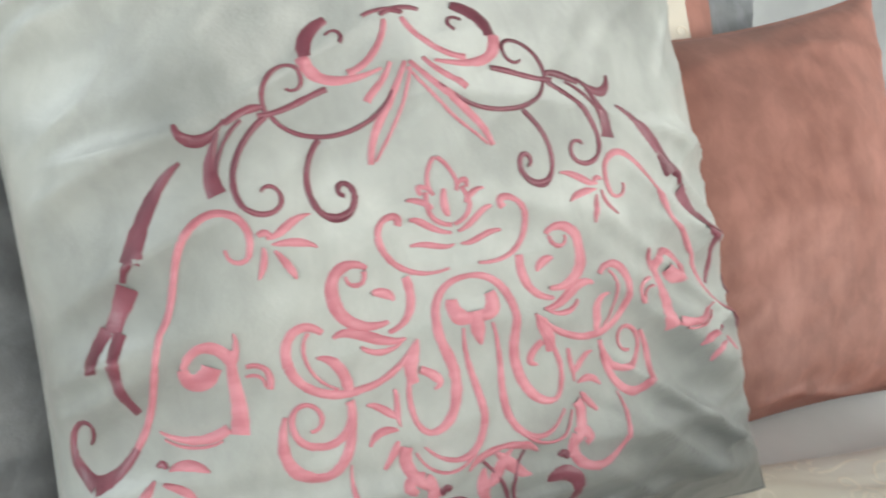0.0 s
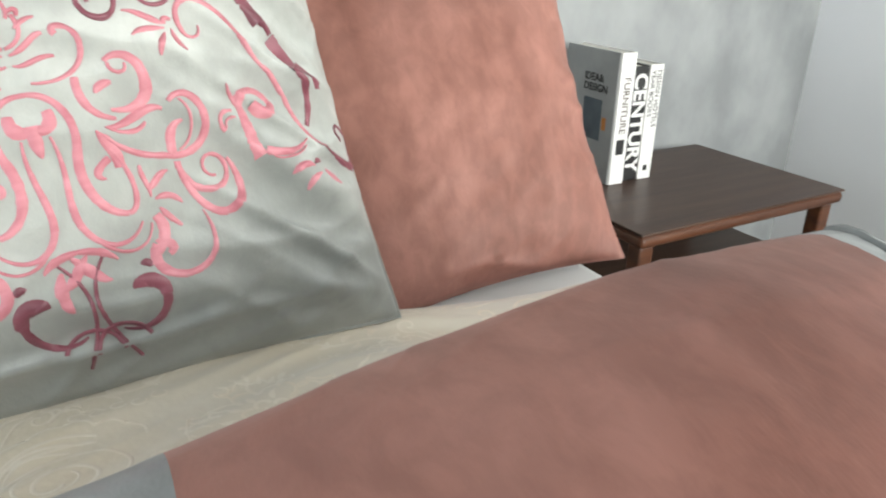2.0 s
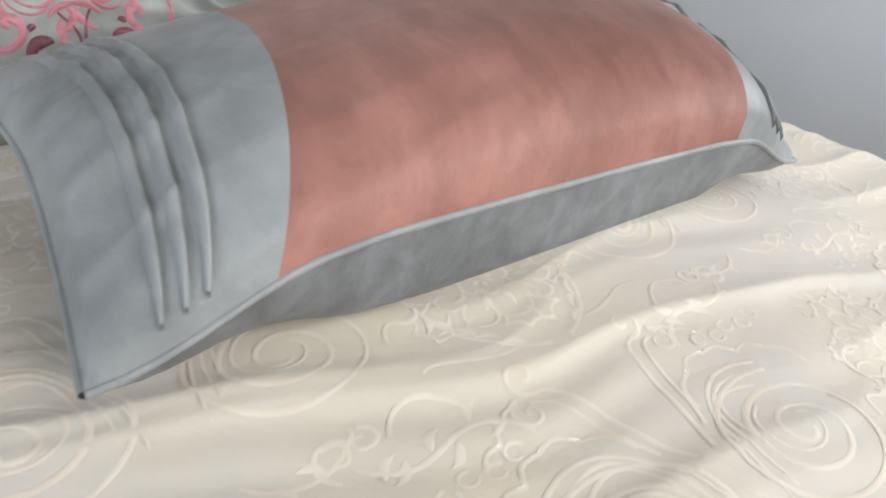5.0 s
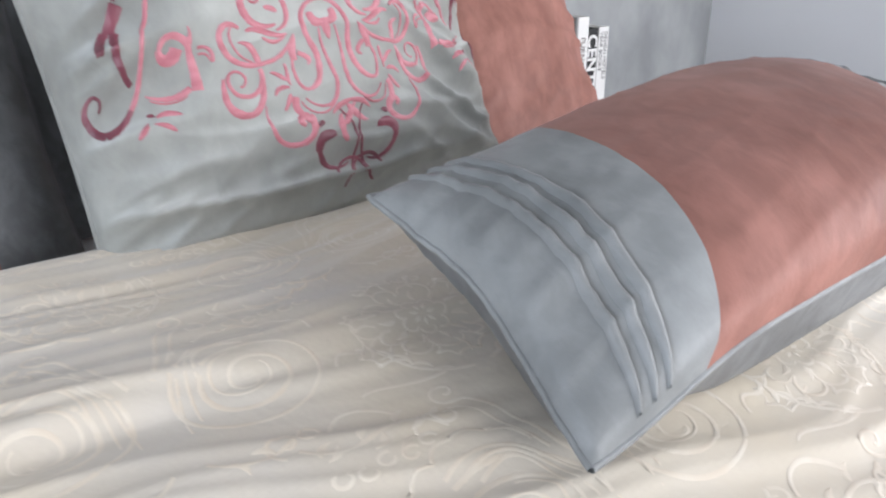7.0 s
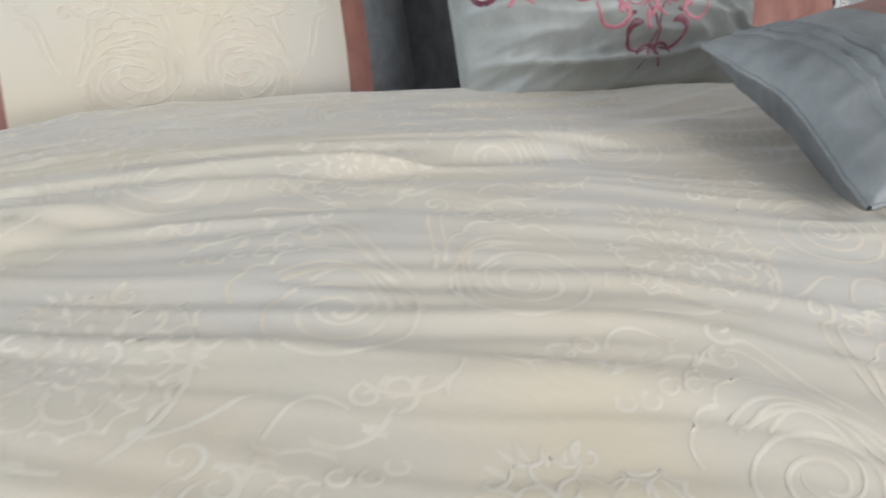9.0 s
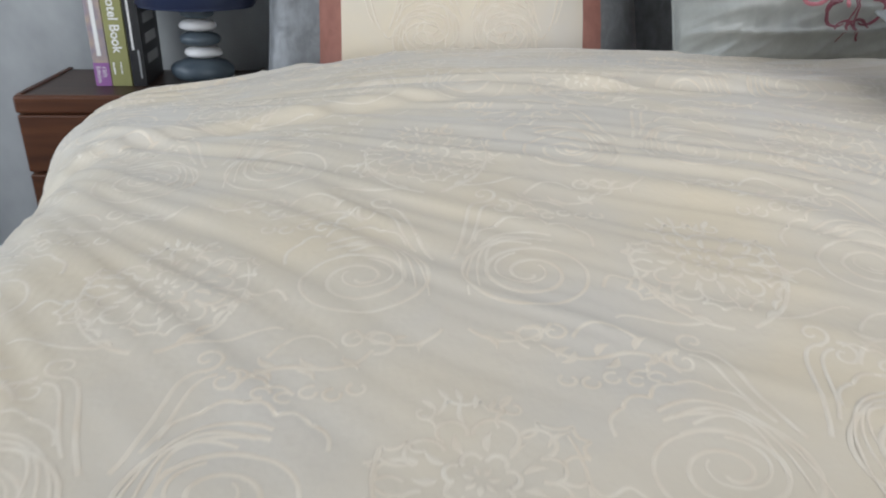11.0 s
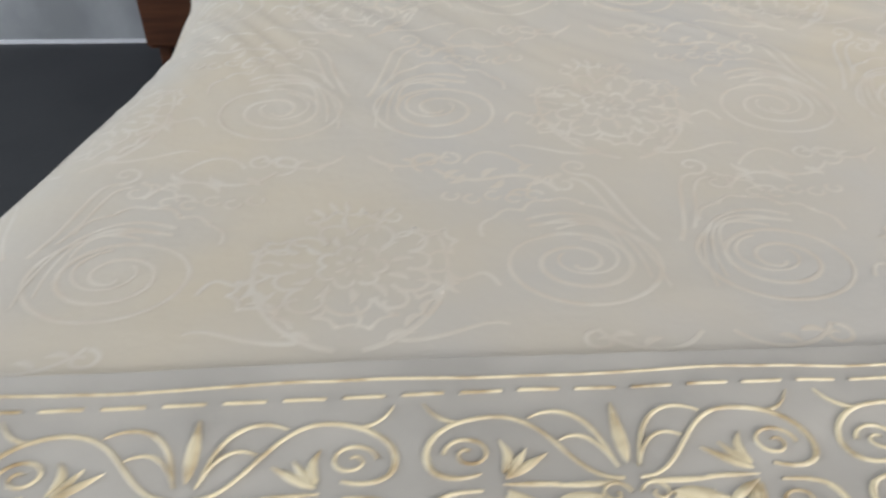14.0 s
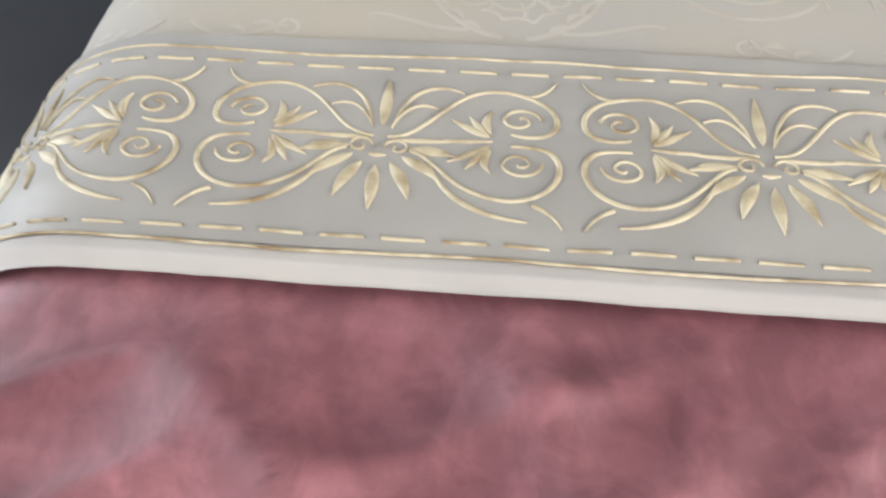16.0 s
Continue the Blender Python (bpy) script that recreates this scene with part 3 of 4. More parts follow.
def rim(surf, w, h, width, mat, parent, lift=0.002):
    """A corded seam all round a cushion."""
    ring = []
    for i in range(161):
        t = (i % 160) / 40
        side, f = int(t), t - int(t)
        a, hh = ((-w / 2 + w * f, 0), (w / 2, h * f), (w / 2 - w * f, h), (-w / 2, h - h * f))[side]
        ring.append(Vector(surf(a, hh)) * 1.0 + Vector((0, 0.002, 0)))
    vs, fs = [], []
    for i, p in enumerate(ring):
        d = (ring[min(i + 1, 160)] - ring[max(i - 1, 0)]).normalized()
        s = d.cross(Vector((0, 1, 0)))
        for k in range(6):
            an = k * math.pi / 3
            vs.append(p + (s * math.cos(an) + Vector((0, 1, 0)) * math.sin(an)) * width)
    for i in range(160):
        for k in range(6):
            fs.append((i * 6 + k, i * 6 + (k + 1) % 6, i * 6 + 6 + (k + 1) % 6, i * 6 + 6 + k))
    return link_mesh("seam", vs, fs, mat, parent)


# the large grey cushion with the embroidered ornament
GW = GH = 0.57
grey_cushion = thing("embroidered_cushion", pose(0.335, 0.365, 0.738, -26, -4, 0), "pale grey velvet cushion with pink embroidered scrollwork, leaning upright", "cushion")
smooth_front, rear = cushion_shape(GW, GH, 0.118, 0.09, 2.0, 0.022)


def front(a, h, up=0.0):
    """Pulled folds run in from the side, along the bottom and up from the lower corner."""
    x, y, z = smooth_front(a, h, up)
    u, v = 2 * a / GW, 2 * h / GH - 1
    n1 = noise.noise(Vector((a * 3.5, (h - 0.12 * a) * 17, 12.0)))
    n2 = noise.noise(Vector((a * 4.5, (h + 0.10 * a) * 24, 15.0)))
    n3 = noise.noise(Vector(((a + h) * 4.0, (h + 0.75 * a) * 20, 18.0)))
    side = smoothstep(-0.30, -0.85, u) * (1 - smoothstep(0.55, 0.9, v))
    low = smoothstep(-0.40, -0.80, v)
    corner = smoothstep(0.15, 0.75, u) * smoothstep(0.35, -0.2, v)
    deep = 0.022 * side * ((1 - abs(n1)) ** 3 - 0.4) + 0.021 * low * ((1 - abs(n2)) ** 3 - 0.4) + 0.022 * corner * ((1 - abs(n3)) ** 3 - 0.4)
    edge = min(1.0, 6 * (1 - abs(u))) * min(1.0, 6 * (1 - abs(v)))
    return (x, y - deep * max(0.0, edge), z)


panel("front", front, -GW / 2, GW / 2, 0, GH, "grey", grey_cushion, n=(150, 150))
panel("back", rear, -GW / 2, GW / 2, 0, GH, "grey", grey_cushion, n=(30, 30))
rim(front, GW, GH, 0.003, "grey", grey_cushion)

wine = [
    bez((-0.1587, 0.3713), (-0.1585, 0.3587), (-0.1422, 0.3507), (-0.1278, 0.3704), 0.0030, 0.0015, 0.0127),
    bez((-0.1285, 0.3668), (-0.1203, 0.3728), (-0.1106, 0.3769), (-0.1002, 0.3751), 0.0037, 0.0030, 0.0082),
    bez((-0.1065, 0.3704), (-0.0906, 0.3696), (-0.0744, 0.3787), (-0.0599, 0.3824), 0.0037, 0.0044, 0.0052),
    bez((-0.1330, 0.3620), (-0.1432, 0.3454), (-0.1434, 0.3345), (-0.1402, 0.3238), 0.0022, 0.0125, 0.0110),
    bez((-0.1175, 0.3685), (-0.1312, 0.3579), (-0.1367, 0.3478), (-0.1387, 0.3354), 0.0026, 0.0026, 0.0029),
    bez((-0.1010, 0.3714), (-0.1060, 0.3916), (-0.0862, 0.4106), (-0.0758, 0.3988), 0.0034, 0.0030, 0.0034),
    bez((-0.0758, 0.3988), (-0.0707, 0.3880), (-0.0793, 0.3814), (-0.0855, 0.3863), 0.0030, 0.0019, 0.0030),
    bez((-0.1013, 0.3695), (-0.1257, 0.3532), (-0.1355, 0.3294), (-0.1262, 0.3133), 0.0044, 0.0044, 0.0047),
    bez((-0.1262, 0.3133), (-0.1159, 0.3025), (-0.1009, 0.3069), (-0.1019, 0.3167), 0.0036, 0.0032, 0.0039),
    bez((-0.1019, 0.3167), (-0.1032, 0.3264), (-0.1133, 0.3253), (-0.1135, 0.3207), 0.0032, 0.0018, 0.0029),
    bez((-0.0979, 0.3689), (-0.0879, 0.3465), (-0.0385, 0.3404), (-0.0181, 0.3745), 0.0029, 0.0029, 0.0040),
    bez((-0.0713, 0.3493), (-0.0866, 0.3352), (-0.0883, 0.3082), (-0.0756, 0.2998), 0.0039, 0.0043, 0.0043),
    bez((-0.0756, 0.2998), (-0.0556, 0.2916), (-0.0507, 0.3162), (-0.0618, 0.3192), 0.0043, 0.0036, 0.0050),
    bez((-0.0618, 0.3192), (-0.0666, 0.3185), (-0.0672, 0.3117), (-0.0620, 0.3108), 0.0036, 0.0029, 0.0043),
    bez((-0.0788, 0.3018), (-0.0720, 0.2909), (-0.0570, 0.2936), (-0.0543, 0.3095), 0.0018, 0.0014, 0.0021),
    bez((-0.1595, 0.3478), (-0.1745, 0.3406), (-0.1891, 0.3219), (-0.2005, 0.2921), 0.0023, 0.0143, 0.0105),
    bez((-0.2014, 0.2930), (-0.2047, 0.2894), (-0.2065, 0.2862), (-0.2081, 0.2822), 0.0061, 0.0046, 0.0038),
    bez((-0.2057, 0.2790), (-0.2132, 0.2661), (-0.2179, 0.2616), (-0.2215, 0.2533), 0.0139, 0.0123, 0.0131),
    bez((-0.2249, 0.2557), (-0.2325, 0.2480), (-0.2385, 0.2381), (-0.2380, 0.2308), 0.0103, 0.0079, 0.0079),
    bez((-0.2159, 0.2523), (-0.2276, 0.2328), (-0.2235, 0.2140), (-0.2147, 0.1998), 0.0094, 0.0055, 0.0070),
    bez((-0.2209, 0.1769), (-0.2337, 0.1601), (-0.2481, 0.1581), (-0.2522, 0.1585), 0.0058, 0.0107, 0.0082),
    bez((-0.2522, 0.1585), (-0.2659, 0.1670), (-0.2726, 0.1935), (-0.2546, 0.2006), 0.0102, 0.0038, 0.0076),
    bez((-0.2546, 0.2006), (-0.2444, 0.1987), (-0.2489, 0.1863), (-0.2522, 0.1847), 0.0037, 0.0021, 0.0033),
    bez((-0.0503, 0.4334), (-0.0625, 0.4284), (-0.0700, 0.4187), (-0.0689, 0.4060), 0.0062, 0.0085, 0.0132),
    bez((-0.0262, 0.4314), (-0.0173, 0.4363), (-0.0059, 0.4351), (0.0007, 0.4299), 0.0032, 0.0032, 0.0056),
    bez((-0.0530, 0.4206), (-0.0458, 0.4284), (-0.0396, 0.4189), (-0.0453, 0.4132), 0.0023, 0.0031, 0.0031),
    bez((-0.2090, 0.1637), (-0.2063, 0.1662), (-0.2042, 0.1651), (-0.2033, 0.1619), 0.0032, 0.0032, 0.0055),
    bez((0.0550, 0.1044), (0.0574, 0.1076), (0.0605, 0.1059), (0.0613, 0.1018), 0.0039, 0.0039, 0.0087),
    bez((0.0500, 0.0863), (0.0500, 0.0961), (0.0685, 0.0911), (0.0675, 0.0764), 0.0127, 0.0088, 0.0147),
    bez((0.0675, 0.0764), (0.0677, 0.0557), (0.0456, 0.0466), (0.0304, 0.0568), 0.0070, 0.0020, 0.0070),
    bez((0.0285, 0.0389), (0.0229, 0.0691), (-0.0092, 0.0651), (-0.0138, 0.0460), 0.0038, 0.0038, 0.0038),
    bez((0.0390, 0.0275), (0.0189, 0.0618), (0.0085, 0.0893), (0.0287, 0.1180), 0.0030, 0.0023, 0.0038),
]
pink = [
    bez((-0.0718, 0.4064), (-0.0676, 0.3855), (-0.0481, 0.3826), (-0.0219, 0.3913), 0.0098, 0.0023, 0.0083),
    bez((-0.0126, 0.4267), (-0.0159, 0.4095), (-0.0311, 0.3925), (-0.0444, 0.3914), 0.0038, 0.0054, 0.0050),
    bez((-0.0061, 0.3935), (-0.0233, 0.3593), (-0.0376, 0.3536), (-0.0411, 0.3276), 0.0030, 0.0037, 0.0081),
    bez((-0.0033, 0.3890), (-0.0141, 0.3580), (-0.0265, 0.3443), (-0.0379, 0.3290), 0.0022, 0.0019, 0.0030),
    bez((-0.0155, 0.3946), (-0.0227, 0.3791), (-0.0305, 0.3781), (-0.0362, 0.3690), 0.0030, 0.0053, 0.0053),
    bez((-0.1283, 0.2836), (-0.1190, 0.3048), (-0.1392, 0.3193), (-0.1552, 0.3099), 0.0043, 0.0051, 0.0054),
    bez((-0.1552, 0.3099), (-0.1796, 0.2952), (-0.1750, 0.2626), (-0.1906, 0.2478), 0.0052, 0.0044, 0.0048),
    bez((-0.1906, 0.2478), (-0.2019, 0.2176), (-0.2041, 0.1962), (-0.2209, 0.1769), 0.0046, 0.0054, 0.0054),
    bez((-0.1274, 0.2887), (-0.1259, 0.2779), (-0.1419, 0.2774), (-0.1420, 0.2897), 0.0036, 0.0022, 0.0032),
    bez((-0.0009, 0.3259), (-0.0085, 0.3187), (-0.0101, 0.3058), (-0.0060, 0.3015), 0.0029, 0.0029, 0.0033),
    bez((-0.0104, 0.3040), (-0.0152, 0.2900), (-0.0073, 0.2821), (0.0021, 0.2805), 0.0033, 0.0029, 0.0036),
    bez((-0.0134, 0.3027), (-0.0170, 0.3088), (-0.0130, 0.3100), (-0.0082, 0.3055), 0.0029, 0.0022, 0.0051),
    bez((-0.0243, 0.3008), (-0.0185, 0.3016), (-0.0119, 0.2969), (-0.0089, 0.2927), 0.0014, 0.0022, 0.0065),
    bez((-0.0250, 0.2880), (-0.0174, 0.2886), (-0.0118, 0.2784), (0.0011, 0.2754), 0.0022, 0.0018, 0.0072),
    bez((-0.0270, 0.2716), (-0.0147, 0.2734), (-0.0068, 0.2646), (0.0015, 0.2679), 0.0022, 0.0014, 0.0065),
    bez((-0.0329, 0.2858), (-0.0272, 0.2957), (-0.0457, 0.2953), (-0.0467, 0.2810), 0.0050, 0.0043, 0.0050),
    bez((-0.0467, 0.2810), (-0.0465, 0.2629), (-0.0269, 0.2481), (-0.0051, 0.2532), 0.0050, 0.0021, 0.0043),
    bez((-0.0574, 0.2631), (-0.0666, 0.2720), (-0.0838, 0.2664), (-0.0818, 0.2481), 0.0035, 0.0092, 0.0071),
    bez((-0.0818, 0.2481), (-0.0811, 0.2317), (-0.0646, 0.2227), (-0.0492, 0.2268), 0.0093, 0.0029, 0.0093),
    bez((-0.0595, 0.2617), (-0.0579, 0.2506), (-0.0722, 0.2516), (-0.0713, 0.2604), 0.0032, 0.0021, 0.0035),
    bez((-0.0567, 0.2467), (-0.0511, 0.2474), (-0.0443, 0.2442), (-0.0433, 0.2396), 0.0028, 0.0021, 0.0107),
    bez((-0.0504, 0.2197), (-0.0313, 0.2231), (-0.0300, 0.2414), (-0.0335, 0.2531), 0.0029, 0.0057, 0.0079),
    bez((-0.0861, 0.2236), (-0.0739, 0.2320), (-0.0558, 0.2097), (-0.0403, 0.2138), 0.0029, 0.0022, 0.0122),
    bez((-0.0696, 0.2146), (-0.0635, 0.2076), (-0.0528, 0.2053), (-0.0424, 0.2123), 0.0022, 0.0014, 0.0072),
    bez((-0.0924, 0.2285), (-0.1043, 0.2418), (-0.1205, 0.2307), (-0.1167, 0.2118), 0.0043, 0.0072, 0.0072),
    bez((-0.1167, 0.2118), (-0.1129, 0.1925), (-0.0892, 0.1834), (-0.0740, 0.1874), 0.0065, 0.0051, 0.0065),
    bez((-0.0740, 0.1874), (-0.0557, 0.1870), (-0.0426, 0.1992), (-0.0355, 0.2089), 0.0051, 0.0015, 0.0058),
    bez((-0.1010, 0.2303), (-0.1114, 0.2216), (-0.1048, 0.1982), (-0.0880, 0.1907), 0.0025, 0.0018, 0.0029),
    bez((-0.0986, 0.2134), (-0.0879, 0.2130), (-0.0810, 0.2003), (-0.0816, 0.1854), 0.0018, 0.0065, 0.0108),
    bez((-0.0822, 0.1817), (-0.0780, 0.1614), (-0.0979, 0.1506), (-0.1078, 0.1570), 0.0059, 0.0052, 0.0059),
    bez((-0.1079, 0.1563), (-0.1252, 0.1613), (-0.1244, 0.1876), (-0.1088, 0.1849), 0.0052, 0.0033, 0.0048),
    bez((-0.1088, 0.1849), (-0.0971, 0.1795), (-0.1011, 0.1651), (-0.1098, 0.1672), 0.0033, 0.0026, 0.0037),
    bez((-0.1239, 0.1800), (-0.1327, 0.1592), (-0.1288, 0.1386), (-0.1075, 0.1350), 0.0030, 0.0068, 0.0113),
    bez((-0.1075, 0.1350), (-0.0930, 0.1332), (-0.0826, 0.1546), (-0.0810, 0.1776), 0.0075, 0.0045, 0.0075),
    bez((-0.1631, 0.2212), (-0.1691, 0.2079), (-0.1827, 0.2123), (-0.1808, 0.2228), 0.0127, 0.0067, 0.0127),
    bez((-0.1808, 0.2228), (-0.1744, 0.2377), (-0.1581, 0.2381), (-0.1504, 0.2223), 0.0052, 0.0081, 0.0066),
    bez((-0.1491, 0.2292), (-0.1546, 0.2087), (-0.1473, 0.1999), (-0.1534, 0.1752), 0.0059, 0.0118, 0.0096),
    bez((-0.1465, 0.2394), (-0.1447, 0.2337), (-0.1464, 0.2287), (-0.1497, 0.2221), 0.0011, 0.0058, 0.0051),
    bez((-0.1597, 0.1803), (-0.1737, 0.1720), (-0.1913, 0.1754), (-0.2041, 0.1859), 0.0069, 0.0015, 0.0077),
    bez((-0.2015, 0.1803), (-0.1921, 0.1711), (-0.1744, 0.1683), (-0.1645, 0.1731), 0.0015, 0.0015, 0.0031),
    bez((-0.1424, 0.2171), (-0.1315, 0.2185), (-0.1259, 0.2101), (-0.1302, 0.2000), 0.0033, 0.0044, 0.0040),
    bez((-0.1435, 0.2108), (-0.1362, 0.2122), (-0.1317, 0.2076), (-0.1326, 0.2023), 0.0022, 0.0018, 0.0026),
    bez((-0.1162, 0.2919), (-0.1056, 0.2917), (-0.0999, 0.3031), (-0.0857, 0.3030), 0.0014, 0.0011, 0.0107),
    bez((-0.1134, 0.2879), (-0.1028, 0.2877), (-0.0922, 0.2875), (-0.0855, 0.2816), 0.0014, 0.0011, 0.0099),
    bez((-0.1124, 0.2841), (-0.1082, 0.2781), (-0.1027, 0.2699), (-0.1019, 0.2645), 0.0014, 0.0014, 0.0092),
    bez((-0.1189, 0.2871), (-0.1184, 0.2800), (-0.1214, 0.2735), (-0.1249, 0.2682), 0.0014, 0.0011, 0.0086),
    bez((-0.1210, 0.2946), (-0.1169, 0.2974), (-0.1138, 0.2950), (-0.1128, 0.2913), 0.0029, 0.0021, 0.0064),
    bez((0.0091, 0.2456), (-0.0153, 0.2496), (-0.0252, 0.2255), (-0.0158, 0.2007), 0.0033, 0.0065, 0.0058),
    bez((-0.0158, 0.2007), (-0.0059, 0.1748), (-0.0150, 0.1488), (-0.0327, 0.1475), 0.0068, 0.0045, 0.0090),
    bez((-0.0327, 0.1475), (-0.0460, 0.1490), (-0.0472, 0.1811), (-0.0372, 0.1979), 0.0045, 0.0030, 0.0045),
    bez((-0.0394, 0.1831), (-0.0426, 0.1992), (-0.0342, 0.2049), (-0.0331, 0.2122), 0.0073, 0.0011, 0.0146),
    bez((-0.0344, 0.1915), (-0.0220, 0.1847), (-0.0191, 0.1781), (-0.0271, 0.1762), 0.0052, 0.0018, 0.0081),
    bez((-0.0068, 0.2329), (-0.0086, 0.2220), (-0.0017, 0.2167), (0.0046, 0.2192), 0.0073, 0.0059, 0.0132),
    bez((-0.0023, 0.2130), (-0.0062, 0.1868), (0.0067, 0.1636), (0.0025, 0.1440), 0.0019, 0.0060, 0.0053),
    bez((0.0025, 0.1440), (-0.0038, 0.1200), (-0.0261, 0.1180), (-0.0395, 0.1390), 0.0054, 0.0016, 0.0047),
    bez((-0.0027, 0.1327), (-0.0148, 0.1100), (-0.0384, 0.1130), (-0.0456, 0.1365), 0.0027, 0.0016, 0.0031),
    bez((-0.0722, 0.1755), (-0.0648, 0.1757), (-0.0587, 0.1663), (-0.0536, 0.1631), 0.0015, 0.0022, 0.0096),
    bez((-0.0743, 0.1485), (-0.0691, 0.1591), (-0.0601, 0.1568), (-0.0547, 0.1546), 0.0022, 0.0015, 0.0097),
    bez((-0.0673, 0.1301), (-0.0585, 0.1401), (-0.0580, 0.1441), (-0.0557, 0.1475), 0.0030, 0.0015, 0.0091),
    bez((-0.0527, 0.1824), (-0.0504, 0.1721), (-0.0551, 0.1654), (-0.0525, 0.1568), 0.0022, 0.0015, 0.0067),
    bez((-0.0507, 0.1421), (-0.0581, 0.1275), (-0.0460, 0.1153), (-0.0334, 0.1024), 0.0078, 0.0019, 0.0117),
    bez((-0.2014, 0.1604), (-0.1932, 0.1646), (-0.1830, 0.1607), (-0.1759, 0.1554), 0.0016, 0.0012, 0.0125),
    bez((-0.2063, 0.1538), (-0.1959, 0.1499), (-0.1894, 0.1448), (-0.1867, 0.1395), 0.0016, 0.0016, 0.0103),
    bez((-0.2114, 0.1566), (-0.2163, 0.1498), (-0.2207, 0.1468), (-0.2254, 0.1418), 0.0016, 0.0020, 0.0113),
    bez((0.0074, 0.1215), (0.0155, 0.1148), (0.0236, 0.0985), (0.0318, 0.0986), 0.0019, 0.0014, 0.0164),
    bez((0.0085, 0.1258), (0.0219, 0.1246), (0.0332, 0.1217), (0.0394, 0.1132), 0.0019, 0.0014, 0.0115),
    bez((0.1117, 0.1397), (0.1200, 0.1136), (0.1147, 0.0896), (0.0861, 0.0891), 0.0015, 0.0059, 0.0059),
    bez((0.0861, 0.0891), (0.0685, 0.0911), (0.0613, 0.1076), (0.0701, 0.1175), 0.0068, 0.0088, 0.0088),
    bez((0.0701, 0.1175), (0.0801, 0.1223), (0.0844, 0.1117), (0.0769, 0.1086), 0.0087, 0.0048, 0.0097),
]
pink_middle = [
    bez((0.0011, 0.3041), (-0.0023, 0.2971), (-0.0004, 0.2875), (0.0019, 0.2872), 0.0029, 0.0022, 0.0080),
    bez((0.0064, 0.2226), (0.0067, 0.2072), (0.0080, 0.2030), (0.0082, 0.1991), 0.0111, 0.0015, 0.0089),
    bez((-0.0007, 0.1123), (-0.0059, 0.1023), (-0.0042, 0.0828), (0.0007, 0.0789), 0.0024, 0.0015, 0.0165),
]


def about_axis(strokes):
    """Both halves of the ornament, about an axis that leans a little on the cushion."""
    return strokes + [[(2 * (0.0015 + 0.065 * (0.3 - h)) - a, h, w) for a, h, w in q] for q in strokes]


def stitched(strokes):
    """Edges of satin stitch are never quite even."""
    out = []
    for n, q in enumerate(strokes):
        out.append([(a, h, w * (1.08 + 0.2 * noise.noise(Vector((a * 160, h * 160, n))))) for a, h, w in q])
    return out


vs, fs = lay(stitched(about_axis(pink) + pink_middle), front, 0.0014, -0.0004)
link_mesh("pink_embroidery", vs, fs, "pink", grey_cushion, "glossy pink thread ornament", kind="stuff")
vs, fs = lay(stitched(about_axis(wine)), front, 0.0014, -0.0004)
link_mesh("wine_embroidery", vs, fs, "wine", grey_cushion, "dark wine thread scrolls", kind="stuff")

# the plain rose cushion
RW, RH = 0.54, 0.55
rose_cushion = thing("rose_cushion", pose(0.838, 0.552, 0.628, -23, -6, -2), "plain dusty rose velvet cushion leaning on the pillows", "cushion")
front, rear = cushion_shape(RW, RH, 0.10, 0.09, 6.5, 0.016, 0.10)
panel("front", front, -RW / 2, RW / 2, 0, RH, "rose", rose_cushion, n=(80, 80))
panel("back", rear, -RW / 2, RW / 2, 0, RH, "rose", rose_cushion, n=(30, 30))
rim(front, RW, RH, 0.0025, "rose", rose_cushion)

# the long cushion with rose middle and pleated grey ends
LW, LH = 0.69, 0.30
lumbar = thing("lumbar_cushion", pose(0.534, -0.192, 0.800, -69.5, 0, -0.5), "long rose velvet cushion with pleated grey ends on the duvet", "cushion")
front, rear = cushion_shape(LW, LH, 0.086, 0.090, 11.0, 0.005, 0.035, 12.0, 0.42)
plain_front, plain_rear = front, rear


def sagged(surf):
    """The left top corner sinks in."""
    def inner(a, h, up=0.0):
        x, y, z = surf(a, h, up)
        k = smoothstep(0.12, -LW / 2, a) * smoothstep(0, LH, h)
        tip = smoothstep(0.22, LW / 2, abs(a)) * (1 - smoothstep(0, 0.6 * LH, h))
        y -= 0.0035 * smoothstep(0.255, 0.30, abs(a)) * math.sin(math.pi * min(max(h / LH, 0), 1)) * noise.noise(Vector((a * 12, h * 62, 3.0)))
        lip = (1 - smoothstep(0.16, 0.32, abs(a))) * (1 - smoothstep(0, 0.7 * LH, h))
        return (x + 0.01 * k, y * (1 - 0.15 * k) + 0.026 * k + 0.034 * tip - 0.010 * lip, z * (1 - 0.08 * k) + 0.004 * lip)
    return inner


front, tucked_rear = sagged(plain_front), sagged(plain_rear)


def rear(a, h, up=0.0):
    """The back panel swells forward below the seam."""
    x, y, z = tucked_rear(a, h, up)
    swell = math.sin(math.pi * min(h / (0.5 * LH), 1.0)) * (1 - smoothstep(0.18, 0.34, abs(a)))
    return (x, y, z - 0.050 * swell)


EL, ER = -0.248, 0.200


def seam_left(h):
    return EL + 0.058 * math.sin(math.pi / 2 * min(h / LH, 1)) ** 0.75


def seam_right(h):
    return ER + 0.065 * math.sin(math.pi / 2 * min(h / LH, 1))


def between(lo, hi):
    return lambda s, h: front(lo(h) + (hi(h) - lo(h)) * s, h)


